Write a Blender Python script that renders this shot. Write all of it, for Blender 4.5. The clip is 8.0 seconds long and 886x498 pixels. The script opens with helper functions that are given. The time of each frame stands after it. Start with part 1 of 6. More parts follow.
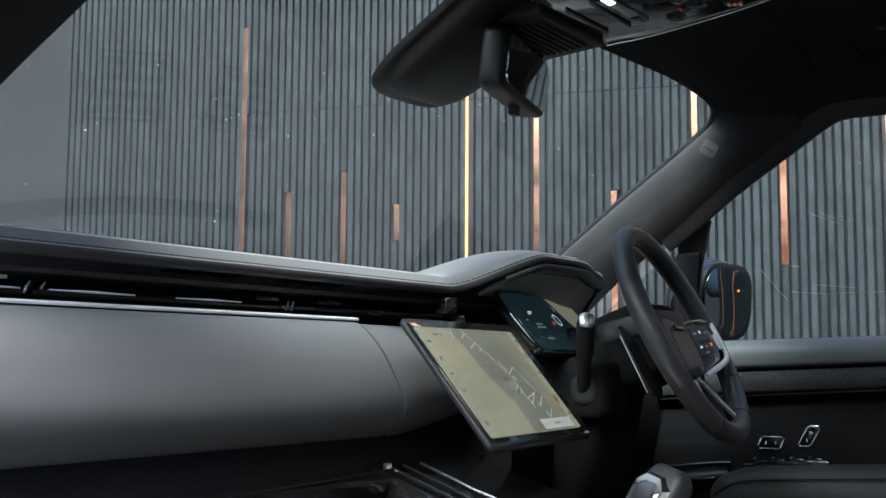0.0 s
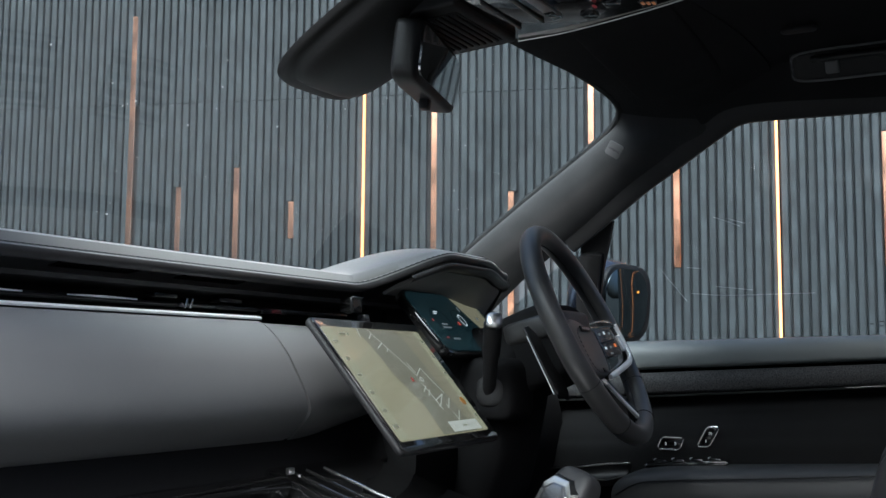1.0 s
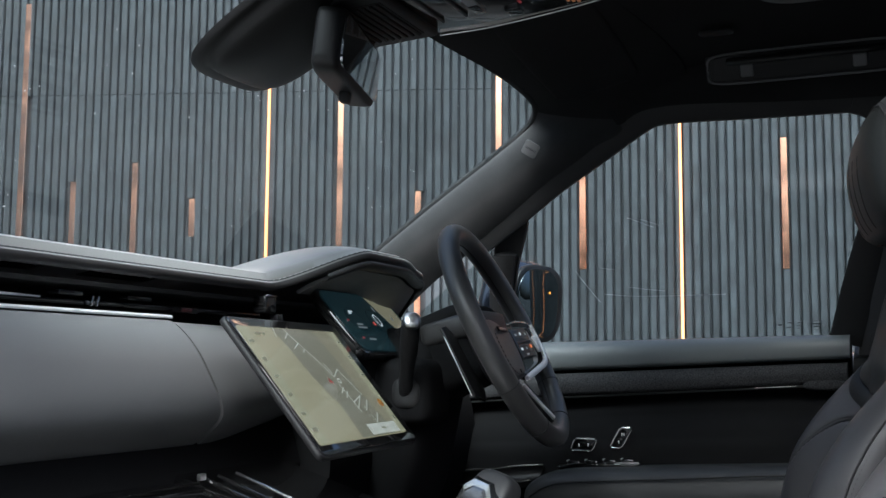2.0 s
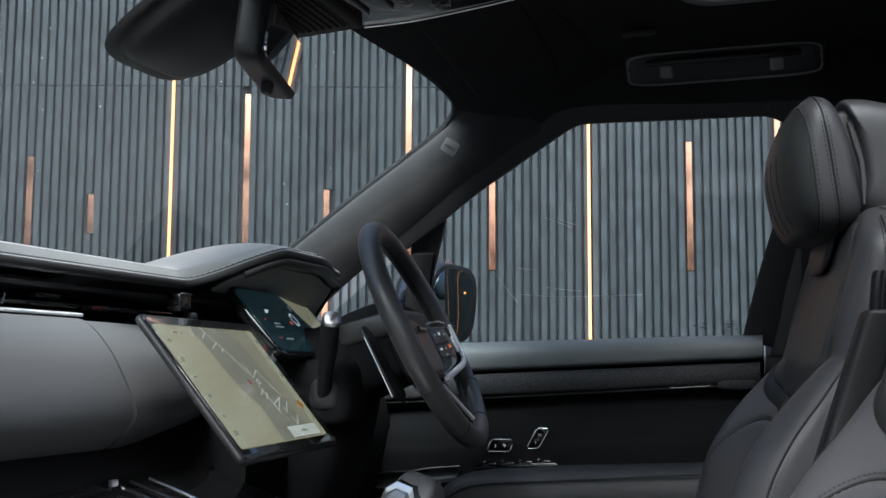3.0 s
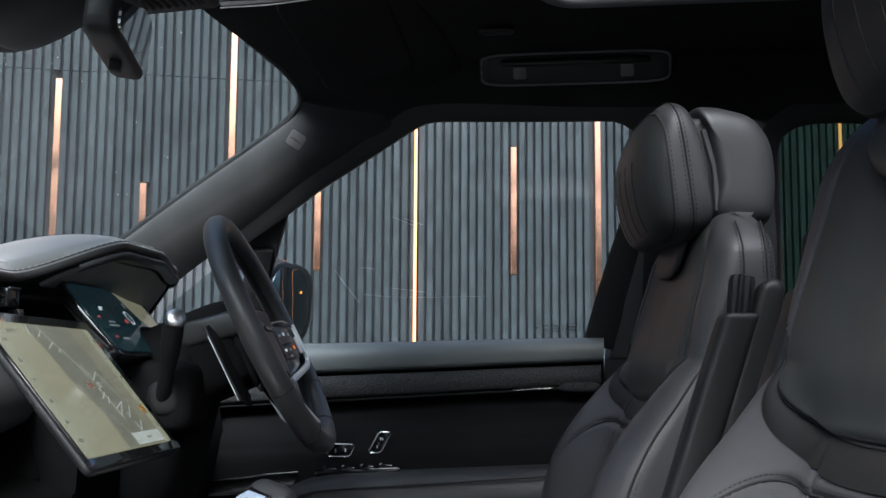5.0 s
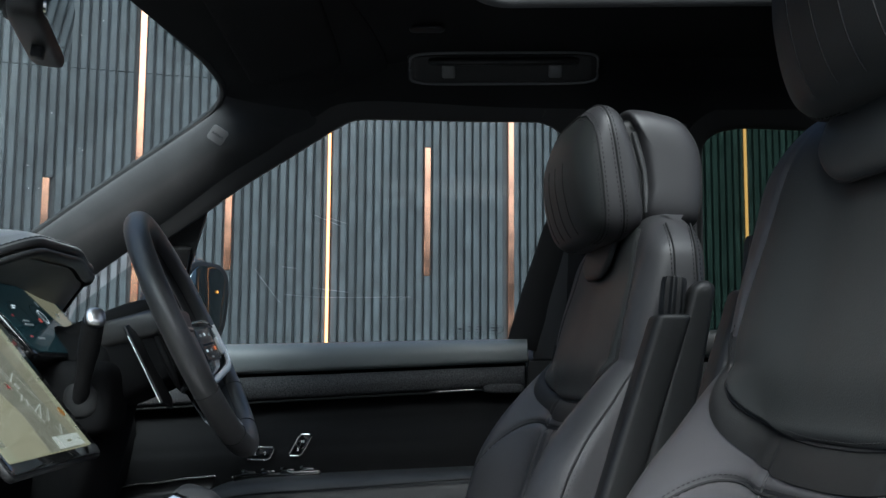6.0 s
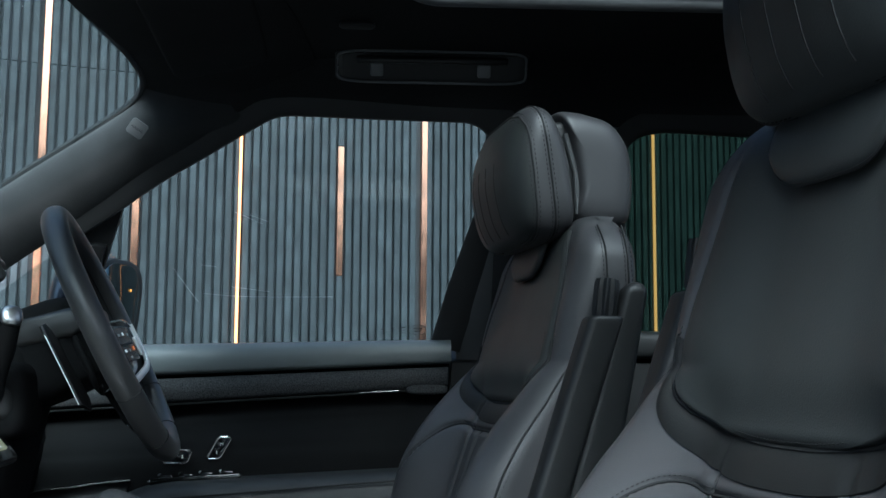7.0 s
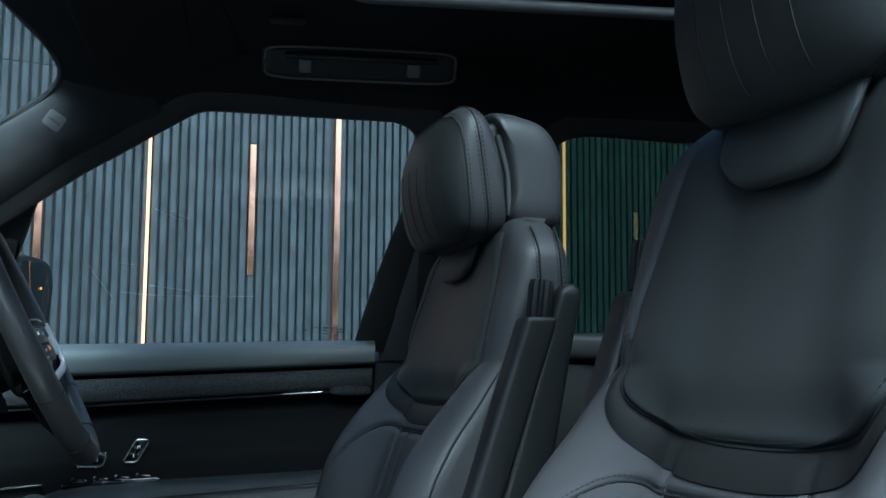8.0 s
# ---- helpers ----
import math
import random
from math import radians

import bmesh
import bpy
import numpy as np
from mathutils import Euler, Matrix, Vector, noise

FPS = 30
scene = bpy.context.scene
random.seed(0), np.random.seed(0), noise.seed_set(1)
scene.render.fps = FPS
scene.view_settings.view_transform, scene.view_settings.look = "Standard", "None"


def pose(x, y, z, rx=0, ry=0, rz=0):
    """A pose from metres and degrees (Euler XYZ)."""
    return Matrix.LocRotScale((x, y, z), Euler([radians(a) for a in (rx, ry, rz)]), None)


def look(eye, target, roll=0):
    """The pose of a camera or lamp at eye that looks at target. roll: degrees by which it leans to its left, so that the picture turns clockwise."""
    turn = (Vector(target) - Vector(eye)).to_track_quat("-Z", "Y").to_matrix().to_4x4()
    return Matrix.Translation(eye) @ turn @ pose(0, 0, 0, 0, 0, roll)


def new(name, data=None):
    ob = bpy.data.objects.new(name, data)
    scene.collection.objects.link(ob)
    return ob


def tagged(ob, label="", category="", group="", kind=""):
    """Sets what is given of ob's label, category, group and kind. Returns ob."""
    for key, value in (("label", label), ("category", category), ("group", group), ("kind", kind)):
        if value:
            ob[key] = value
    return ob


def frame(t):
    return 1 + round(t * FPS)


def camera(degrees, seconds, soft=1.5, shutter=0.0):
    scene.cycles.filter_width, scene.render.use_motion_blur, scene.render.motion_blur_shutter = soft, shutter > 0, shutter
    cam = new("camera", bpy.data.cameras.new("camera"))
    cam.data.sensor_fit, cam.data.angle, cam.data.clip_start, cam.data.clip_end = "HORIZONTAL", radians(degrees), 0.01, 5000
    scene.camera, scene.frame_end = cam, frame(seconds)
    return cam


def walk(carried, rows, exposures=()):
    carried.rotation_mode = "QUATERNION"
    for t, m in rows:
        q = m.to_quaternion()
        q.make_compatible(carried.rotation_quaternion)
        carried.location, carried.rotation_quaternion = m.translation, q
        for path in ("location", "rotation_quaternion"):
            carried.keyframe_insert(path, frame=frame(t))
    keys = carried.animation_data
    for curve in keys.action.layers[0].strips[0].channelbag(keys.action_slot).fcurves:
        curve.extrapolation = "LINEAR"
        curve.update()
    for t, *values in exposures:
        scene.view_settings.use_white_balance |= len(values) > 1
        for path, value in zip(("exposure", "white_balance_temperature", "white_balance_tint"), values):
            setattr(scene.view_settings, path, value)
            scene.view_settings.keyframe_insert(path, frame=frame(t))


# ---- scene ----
cam = camera(44.5, 8.0, soft=1.5)
METRES, EYE, TURN = 0.385, 1.15, -55.0
ROWS = [
    (0.0, 0.0, 0.0, 0.0, -0.04, 5.86, -0.36),
    (0.5, -0.0335, 0.0613, -0.0006, -3.14, 5.91, -0.41),
    (1.0, -0.0671, 0.1206, 0.0013, -5.99, 5.92, -0.44),
    (1.5, -0.1006, 0.1777, 0.0005, -8.74, 5.97, -0.44),
    (3.0, -0.2, 0.3327, -0.0075, -16.81, 6.16, -0.3),
    (3.5, -0.2342, 0.3857, -0.0068, -19.47, 6.17, -0.32),
    (4.0, -0.2683, 0.4381, -0.0085, -22.11, 6.23, -0.35),
    (4.5, -0.3024, 0.4897, -0.0096, -24.72, 6.29, -0.36),
    (6.0, -0.4057, 0.6416, -0.0149, -32.62, 6.49, -0.35),
    (6.5, -0.4398, 0.6914, -0.0143, -35.26, 6.52, -0.34),
    (7.0, -0.4752, 0.7403, -0.0151, -37.94, 6.57, -0.36),
    (7.5, -0.511, 0.7883, -0.0159, -40.61, 6.62, -0.37),
    (8.0, -0.5463, 0.8359, -0.0178, -43.26, 6.68, -0.37),
]
EXPOSURES = [(0.0, 2.45, 5600, 2), (5.0, 2.45, 5600, 4), (6.5, 2.43, 5320, -4), (8.0, 2.35, 4660, -11)]
walk(cam, [(t, pose(-1.31, 0, EYE, 0, 0, TURN) @ pose(METRES * x, METRES * y, METRES * z, 90 + pitch, roll, yaw)) for t, x, y, z, yaw, pitch, roll in ROWS], EXPOSURES)

# ---- world and light: an overcast day ----
world = bpy.data.worlds.new("overcast_sky")
scene.world = world
world.use_nodes = True
wn = world.node_tree.nodes
sky = wn.new("ShaderNodeTexSky")
sky.sky_type, sky.sun_disc = "NISHITA", False
sky.sun_elevation, sky.sun_rotation = radians(48), radians(262)
sky.air_density, sky.dust_density, sky.ozone_density = 0.5, 8.0, 1.0
world.node_tree.links.new(sky.outputs[0], wn["Background"].inputs[0])
wn["Background"].inputs[1].default_value = 0.15
sun_data = bpy.data.lights.new("sun", "SUN")
sun_data.energy, sun_data.angle, sun_data.color = 1.45, radians(45), (1.0, 0.97, 0.93)
sun = new("sun", sun_data)
sun.matrix_world = look((-7.1, -1.0, 9.0), (0, 0, 1))


# ---- materials ----
def mat(name, color, rough=0.5, metal=0.0, grain=0.0, grain_scale=400.0, var=0.15, var_scale=6.0, spec=0.5, coat=0.0, emit=None, emit_strength=0.0, bump_dist=0.001, random_tint=0.0, sheen=0.0, rough_var=0.0):
    """A node material: base colour with large soft variation and fine grain, and relief at real-world size."""
    m = bpy.data.materials.new(name)
    m.use_nodes = True
    t = m.node_tree
    b = t.nodes["Principled BSDF"]
    b.inputs["Roughness"].default_value = rough
    b.inputs["Metallic"].default_value = metal
    b.inputs["Specular IOR Level"].default_value = spec
    b.inputs["Coat Weight"].default_value = coat
    b.inputs["Coat Roughness"].default_value = 0.05
    b.inputs["Sheen Weight"].default_value = sheen
    b.inputs["Sheen Roughness"].default_value = 0.5
    tc = t.nodes.new("ShaderNodeTexCoord")
    place = tc.outputs["Object"]
    if random_tint:      # every piece shows another stretch of the grain
        own_info = t.nodes.new("ShaderNodeObjectInfo")
        shift = t.nodes.new("ShaderNodeVectorMath")
        shift.operation = "MULTIPLY_ADD"
        shift.inputs[1].default_value = (80.0, 53.0, 31.0)
        t.links.new(own_info.outputs["Random"], shift.inputs[0])
        t.links.new(place, shift.inputs[2])
        place = shift.outputs["Vector"]
    big = t.nodes.new("ShaderNodeTexNoise")
    big.inputs["Scale"].default_value, big.inputs["Detail"].default_value = var_scale, 5.0
    t.links.new(place, big.inputs["Vector"])
    ramp = t.nodes.new("ShaderNodeMapRange")
    ramp.inputs["From Min"].default_value, ramp.inputs["From Max"].default_value = 0.3, 0.7
    ramp.inputs["To Min"].default_value, ramp.inputs["To Max"].default_value = 1 - var, 1 + var
    t.links.new(big.outputs["Fac"], ramp.inputs["Value"])
    fac = ramp.outputs["Result"]
    if random_tint:
        info = t.nodes.new("ShaderNodeObjectInfo")
        rr = t.nodes.new("ShaderNodeMapRange")
        rr.inputs["To Min"].default_value, rr.inputs["To Max"].default_value = 1 - random_tint, 1 + random_tint
        t.links.new(info.outputs["Random"], rr.inputs["Value"])
        mu = t.nodes.new("ShaderNodeMath")
        mu.operation = "MULTIPLY"
        t.links.new(fac, mu.inputs[0])
        t.links.new(rr.outputs["Result"], mu.inputs[1])
        fac = mu.outputs[0]
    mix = t.nodes.new("ShaderNodeVectorMath")
    mix.operation = "SCALE"
    mix.inputs[0].default_value = color
    t.links.new(fac, mix.inputs["Scale"])
    t.links.new(mix.outputs["Vector"], b.inputs["Base Color"])
    if rough_var:
        rv = t.nodes.new("ShaderNodeMapRange")
        rv.inputs["From Min"].default_value, rv.inputs["From Max"].default_value = 0.3, 0.7
        rv.inputs["To Min"].default_value, rv.inputs["To Max"].default_value = rough - rough_var, rough + rough_var
        t.links.new(big.outputs["Fac"], rv.inputs["Value"])
        t.links.new(rv.outputs["Result"], b.inputs["Roughness"])
    if grain:
        fine = t.nodes.new("ShaderNodeTexNoise")
        fine.inputs["Scale"].default_value, fine.inputs["Detail"].default_value = grain_scale, 4.0
        t.links.new(place, fine.inputs["Vector"])
        bump = t.nodes.new("ShaderNodeBump")
        bump.inputs["Strength"].default_value, bump.inputs["Distance"].default_value = grain, bump_dist
        t.links.new(fine.outputs["Fac"], bump.inputs["Height"])
        t.links.new(bump.outputs["Normal"], b.inputs["Normal"])
    if emit:
        b.inputs["Emission Color"].default_value = (*emit, 1)
        b.inputs["Emission Strength"].default_value = emit_strength
    return m


def glass_mat(name, tint, gloss=0.06, base=0.02, dust=0.0):
    """Thin pane: light goes straight on, with a faint mirror image that grows towards grazing angles."""
    m = bpy.data.materials.new(name)
    m.use_nodes = True
    t = m.node_tree
    t.nodes.remove(t.nodes["Principled BSDF"])
    clear = t.nodes.new("ShaderNodeBsdfTransparent")
    clear.inputs["Color"].default_value = (*tint, 1)
    gl = t.nodes.new("ShaderNodeBsdfGlossy")
    gl.inputs["Roughness"].default_value = 0.0
    gl.inputs["Color"].default_value = (1, 1, 1, 1)
    lw = t.nodes.new("ShaderNodeLayerWeight")
    lw.inputs["Blend"].default_value = 0.5
    pw = t.nodes.new("ShaderNodeMath")
    pw.operation = "POWER"
    pw.inputs[1].default_value = 4.0
    t.links.new(lw.outputs["Facing"], pw.inputs[0])
    mu = t.nodes.new("ShaderNodeMath")
    mu.operation = "MULTIPLY_ADD"
    mu.inputs[1].default_value = gloss
    mu.inputs[2].default_value = base
    t.links.new(pw.outputs[0], mu.inputs[0])
    mx = t.nodes.new("ShaderNodeMixShader")
    t.links.new(mu.outputs[0], mx.inputs[0])
    t.links.new(clear.outputs[0], mx.inputs[1])
    t.links.new(gl.outputs[0], mx.inputs[2])
    out = mx.outputs[0]
    if dust:   # a thin film of dust that catches the daylight
        film = t.nodes.new("ShaderNodeBsdfTranslucent")
        film.inputs["Color"].default_value = (0.80, 0.82, 0.83, 1)
        tc = t.nodes.new("ShaderNodeTexCoord")
        cloud = t.nodes.new("ShaderNodeTexNoise")
        cloud.inputs["Scale"].default_value, cloud.inputs["Detail"].default_value = 4.0, 8.0
        t.links.new(tc.outputs["Object"], cloud.inputs["Vector"])
        rg = t.nodes.new("ShaderNodeMapRange")
        rg.inputs["From Min"].default_value, rg.inputs["From Max"].default_value = 0.3, 0.7
        rg.inputs["To Min"].default_value, rg.inputs["To Max"].default_value = 0.6 * dust, 1.4 * dust
        t.links.new(cloud.outputs["Fac"], rg.inputs["Value"])
        veil = t.nodes.new("ShaderNodeMixShader")
        t.links.new(rg.outputs["Result"], veil.inputs[0])
        t.links.new(out, veil.inputs[1])
        t.links.new(film.outputs[0], veil.inputs[2])
        out = veil.outputs[0]
    t.links.new(out, t.nodes["Material Output"].inputs[0])
    return m


ARM_LEATHER = mat("door_leather", (0.026, 0.0265, 0.027), 0.5, grain=0.25, grain_scale=900, var=0.10, spec=0.35, bump_dist=0.0006)
SATIN = mat("satin_silver", (0.82, 0.82, 0.81), 0.35, metal=0.35, var=0.06)
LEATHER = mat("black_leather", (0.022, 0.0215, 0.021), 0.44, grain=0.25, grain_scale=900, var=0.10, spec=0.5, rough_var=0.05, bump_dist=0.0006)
RIM = mat("rim_leather", (0.028, 0.0278, 0.0272), 0.40, grain=0.2, grain_scale=900, var=0.08, spec=0.6, sheen=0.05, rough_var=0.05, bump_dist=0.0004)
ARMREST = mat("armrest_leather", (0.012, 0.012, 0.012), 0.48, grain=0.25, grain_scale=900, var=0.10, spec=0.4, bump_dist=0.0005)
INSERT = mat("insert_leather", (0.0245, 0.0262, 0.0255), 0.47, grain=0.35, grain_scale=700, var=0.10, spec=0.4, rough_var=0.05, bump_dist=0.0006)
SEAT = mat("seat_leather", (0.0415, 0.0405, 0.0420), 0.44, grain=0.3, grain_scale=800, var=0.10, spec=0.45, rough_var=0.05, bump_dist=0.0006)
SEAM = mat("seam_thread", (0.004, 0.004, 0.004), 0.7)
STITCH = mat("stitch_thread", (0.034, 0.034, 0.035), 0.6)
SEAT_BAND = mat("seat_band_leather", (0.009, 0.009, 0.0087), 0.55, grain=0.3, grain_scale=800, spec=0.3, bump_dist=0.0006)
GLOVE = mat("glovebox_leather", (0.118, 0.119, 0.118), 0.46, grain=0.2, grain_scale=900, var=0.06, spec=0.4, bump_dist=0.0004)
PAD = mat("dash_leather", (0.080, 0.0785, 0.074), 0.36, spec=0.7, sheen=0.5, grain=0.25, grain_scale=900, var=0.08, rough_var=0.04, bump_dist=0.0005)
PLASTIC = mat("soft_black_plastic", (0.0072, 0.0072, 0.0074), 0.5, spec=0.35, grain=0.2, grain_scale=1200, bump_dist=0.0004)
DARK = mat("dark_recess", (0.008, 0.008, 0.008), 0.7)
GLOSS = mat("gloss_black", (0.006, 0.006, 0.006), 0.06, coat=0.5)
SUEDE = mat("black_suede", (0.018, 0.018, 0.0181), 0.95, grain=0.5, grain_scale=500, var=0.25, var_scale=14, spec=0.15, sheen=0.20)
HEADLINER = mat("black_headliner", (0.013, 0.013, 0.0133), 0.95, grain=0.4, grain_scale=700, var=0.15, spec=0.1)
FABRIC = mat("grey_melange_fabric", (0.045, 0.045, 0.046), 0.95, grain=1.0, grain_scale=500, var=0.6, var_scale=420, spec=0.1)
CHROME = mat("satin_chrome", (0.72, 0.71, 0.69), 0.18, metal=1.0, var=0.05)
GEAR_METAL = mat("lever_metal", (0.30, 0.30, 0.31), 0.24, metal=1.0, var=0.08)
METAL = mat("brushed_metal", (0.5, 0.5, 0.5), 0.3, metal=1.0, var=0.08)
SLATE = mat("slate_slat", (0.0235, 0.0275, 0.0305), 0.55, grain=0.6, grain_scale=60, var=0.34, var_scale=14, random_tint=0.17, spec=0.25, bump_dist=0.002)
BACKING = mat("black_backing", (0.014, 0.015, 0.017), 0.9)
RENDER = mat("dark_grey_render", (0.012, 0.0135, 0.0145), 0.85, grain=0.4, grain_scale=60, var=0.15, var_scale=2)
COPPER = mat("copper_strip", (0.76, 0.39, 0.245), 0.20, metal=1.0, var=0.18, var_scale=8, grain=0.05, grain_scale=60, rough_var=0.08)
LED = mat("warm_led_line", (0.15, 0.09, 0.05), 0.5, emit=(1.0, 0.30, 0.09), emit_strength=1.9)
PLAIN_WALL = mat("weathered_dark_wall", (0.13, 0.128, 0.125), 0.9, grain=0.5, grain_scale=40, var=0.3, var_scale=1.5)
PALE_WALL = mat("pale_rendered_wall", (0.74, 0.69, 0.62), 0.9, grain=0.5, grain_scale=40, var=0.2, var_scale=1.5)
SILL = mat("sill_leather", (0.128, 0.139, 0.138), 0.48, grain=0.25, grain_scale=900, var=0.08, bump_dist=0.0005)
ASPHALT = mat("dark_asphalt", (0.055, 0.055, 0.054), 0.85, grain=0.5, grain_scale=120, var=0.2, var_scale=2)
PAINT = mat("grey_car_paint", (0.10, 0.11, 0.12), 0.3, metal=0.3, coat=1.0, var=0.03)
FABRIC_DARK = mat("dark_felt", (0.27, 0.265, 0.245), 0.95, grain=0.5, grain_scale=700, spec=0.1)
DOOR_BLACK = mat("ebony_door_skin", (0.008, 0.008, 0.0082), 0.8, spec=0.06, grain=0.2, grain_scale=900, bump_dist=0.0005)
PLASTIC_LIGHT = mat("grey_plastic", (0.10, 0.10, 0.102), 0.5)
NAVY = mat("navy_car_paint", (0.010, 0.012, 0.020), 0.25, coat=1.0, var=0.03)
DIM_MIRROR = mat("dark_mirror", (0.10, 0.115, 0.12), 0.03, metal=1.0, var=0.0)
PILLAR = mat("grey_pillar_trim", (0.060, 0.061, 0.062), 0.55, grain=0.25, grain_scale=900, spec=0.4, bump_dist=0.0004)
SWITCH = mat("switch_black", (0.03, 0.03, 0.031), 0.25, spec=0.5, var=0.05)
TAG_GREY = mat("tag_grey", (0.17, 0.17, 0.17), 0.5, var=0.05)
RUBBER = mat("grey_soft_touch", (0.016, 0.016, 0.0165), 0.6, grain=0.2, grain_scale=900)
MIRROR = mat("mirror_silver", (0.75, 0.77, 0.78), 0.02, metal=1.0, var=0.0)
SCREEN_DARK = mat("cluster_screen", (0.006, 0.014, 0.016), 0.10, emit=(0.010, 0.024, 0.028), emit_strength=0.087, coat=0.3)
MAP = mat("map_olive", (0.05, 0.05, 0.04), 0.15, emit=(0.33, 0.29, 0.175), emit_strength=0.124, coat=0.25)
MAP_DARK = mat("map_grey_olive", (0.04, 0.04, 0.035), 0.15, emit=(0.185, 0.17, 0.115), emit_strength=0.124, coat=0.25)
MAP_MID = mat("map_mid_olive", (0.045, 0.045, 0.038), 0.15, emit=(0.245, 0.215, 0.135), emit_strength=0.124, coat=0.25)
MAP_MENU = mat("map_menu", (0.06, 0.06, 0.05), 0.15, emit=(0.33, 0.31, 0.19), emit_strength=0.124, coat=0.25)
MAP_WHITE = mat("map_white", (0.1, 0.1, 0.1), 0.2, emit=(0.42, 0.42, 0.34), emit_strength=0.134)
MAP_INK = mat("map_ink", (0.04, 0.04, 0.035), 0.3, emit=(0.20, 0.19, 0.12), emit_strength=0.113)
BROWN = mat("brown_icon", (0.1, 0.05, 0.01), 0.3, emit=(0.30, 0.13, 0.03), emit_strength=0.096)
INK = mat("white_gauge_ink", (0.2, 0.2, 0.2), 0.3, emit=(0.8, 0.85, 0.85), emit_strength=0.120)
INK_DIM = mat("dim_gauge_ink", (0.1, 0.1, 0.1), 0.3, emit=(0.4, 0.45, 0.45), emit_strength=0.038)
RED = mat("red_mark", (0.3, 0.02, 0.02), 0.3, emit=(0.9, 0.12, 0.08), emit_strength=0.072)
RED_DIM = mat("dim_red_mark", (0.2, 0.02, 0.02), 0.3, emit=(0.7, 0.05, 0.06), emit_strength=0.019)
AMBER = mat("amber_mark", (0.3, 0.12, 0.03), 0.3, emit=(0.9, 0.40, 0.15), emit_strength=0.096)
ORANGE = mat("orange_mark", (0.3, 0.08, 0.02), 0.3, emit=(1.0, 0.22, 0.05), emit_strength=0.120)
ORANGE_DIM = mat("dim_orange_mark", (0.3, 0.1, 0.03), 0.3, emit=(0.8, 0.3, 0.1), emit_strength=0.029)
AMBER_ON = mat("lit_amber_lamp", (0.3, 0.12, 0.02), 0.3, emit=(1.0, 0.35, 0.05), emit_strength=0.479)
WHITE = mat("white_print", (0.75, 0.75, 0.75), 0.5)
BELT = mat("black_webbing", (0.012, 0.012, 0.012), 0.7, grain=0.6, grain_scale=900)
DUST = mat("pale_dust", (0.55, 0.56, 0.56), 0.9)
SCRATCH = mat("pale_scratch", (0.30, 0.32, 0.33), 0.6)
STAMP = mat("dark_stamp", (0.02, 0.022, 0.025), 0.7)
LAMP = mat("lit_reading_lamp", (0.8, 0.8, 0.8), 0.3, emit=(1.0, 0.93, 0.82), emit_strength=0.574)
WINDSCREEN = glass_mat("windscreen_glass", (0.64, 0.68, 0.685), 0.35, 0.022, 0.003)
CLEAR = glass_mat("side_glass", (0.72, 0.76, 0.765), 0.04, 0.004)
ROOF_GLASS = glass_mat("tinted_roof_glass", (0.48, 0.485, 0.485), 0.2)
PRIVACY = glass_mat("privacy_glass", (0.245, 0.32, 0.28), 0.25)


# ---- building helpers ----
def part(name, bm, material, parent=None, label="", smooth=True):
    """Links a bmesh as one mesh object under a thing or under a part."""
    me = bpy.data.meshes.new(name)
    bmesh.ops.recalc_face_normals(bm, faces=bm.faces)
    for f in bm.faces:
        f.smooth = smooth
    bm.to_mesh(me)
    bm.free()
    if smooth:
        me.set_sharp_from_angle(angle=radians(42))
    me.materials.append(material)
    ob = new(name, me)
    if parent:
        ob.parent = parent
    if label:
        tagged(ob, label)
    return ob


def thing(name, at, label, category, group="", kind=""):
    ob = new(name)
    ob.empty_display_size = 0.1
    ob.matrix_world = at if isinstance(at, Matrix) else Matrix.Translation(at)
    return tagged(ob, label, category, group, kind)


def box(size, at=(0, 0, 0), bevel=0.0, seg=2, turn=(0, 0, 0), bm=None):
    """A bevelled box; joined into bm when one is given."""
    own = bmesh.new()
    bmesh.ops.create_cube(own, size=1)
    bmesh.ops.scale(own, vec=size, verts=own.verts)
    if bevel:
        bmesh.ops.bevel(own, geom=own.edges[:], offset=bevel, segments=seg, profile=0.5, affect="EDGES")
    bmesh.ops.transform(own, matrix=pose(*at, *turn), verts=own.verts)
    return join(bm, own)


def join(bm, own):
    if bm is None:
        return own
    me = bpy.data.meshes.new("tmp")
    own.to_mesh(me)
    own.free()
    bm.from_mesh(me)
    bpy.data.meshes.remove(me)
    return bm


def loft(rings, closed=True, caps=True, bm=None):
    """Skins a list of rings of points."""
    bm = bm or bmesh.new()
    rows = [[bm.verts.new(p) for p in ring] for ring in rings]
    for a, b in zip(rows, rows[1:]):
        n = len(a)
        for i in range(n if closed else n - 1):
            j = (i + 1) % n
            bm.faces.new((a[i], a[j], b[j], b[i]))
    if caps and closed:
        bm.faces.new(rows[0][::-1])
        bm.faces.new(rows[-1])
    return bm


def smooth_line(pts, n):
    """A Catmull-Rom curve through pts, as n points."""
    P = [Vector(p) for p in pts]
    P = [P[0] * 2 - P[1]] + P + [P[-1] * 2 - P[-2]]
    out = []
    for i in range(n):
        u = i / (n - 1) * (len(pts) - 1)
        k = min(int(u), len(pts) - 2)
        f = u - k
        a, b, c, d = P[k:k + 4]
        out.append(0.5 * (2 * b + (c - a) * f + (2 * a - 5 * b + 4 * c - d) * f * f + (3 * b - a - 3 * c + d) * f ** 3))
    return out


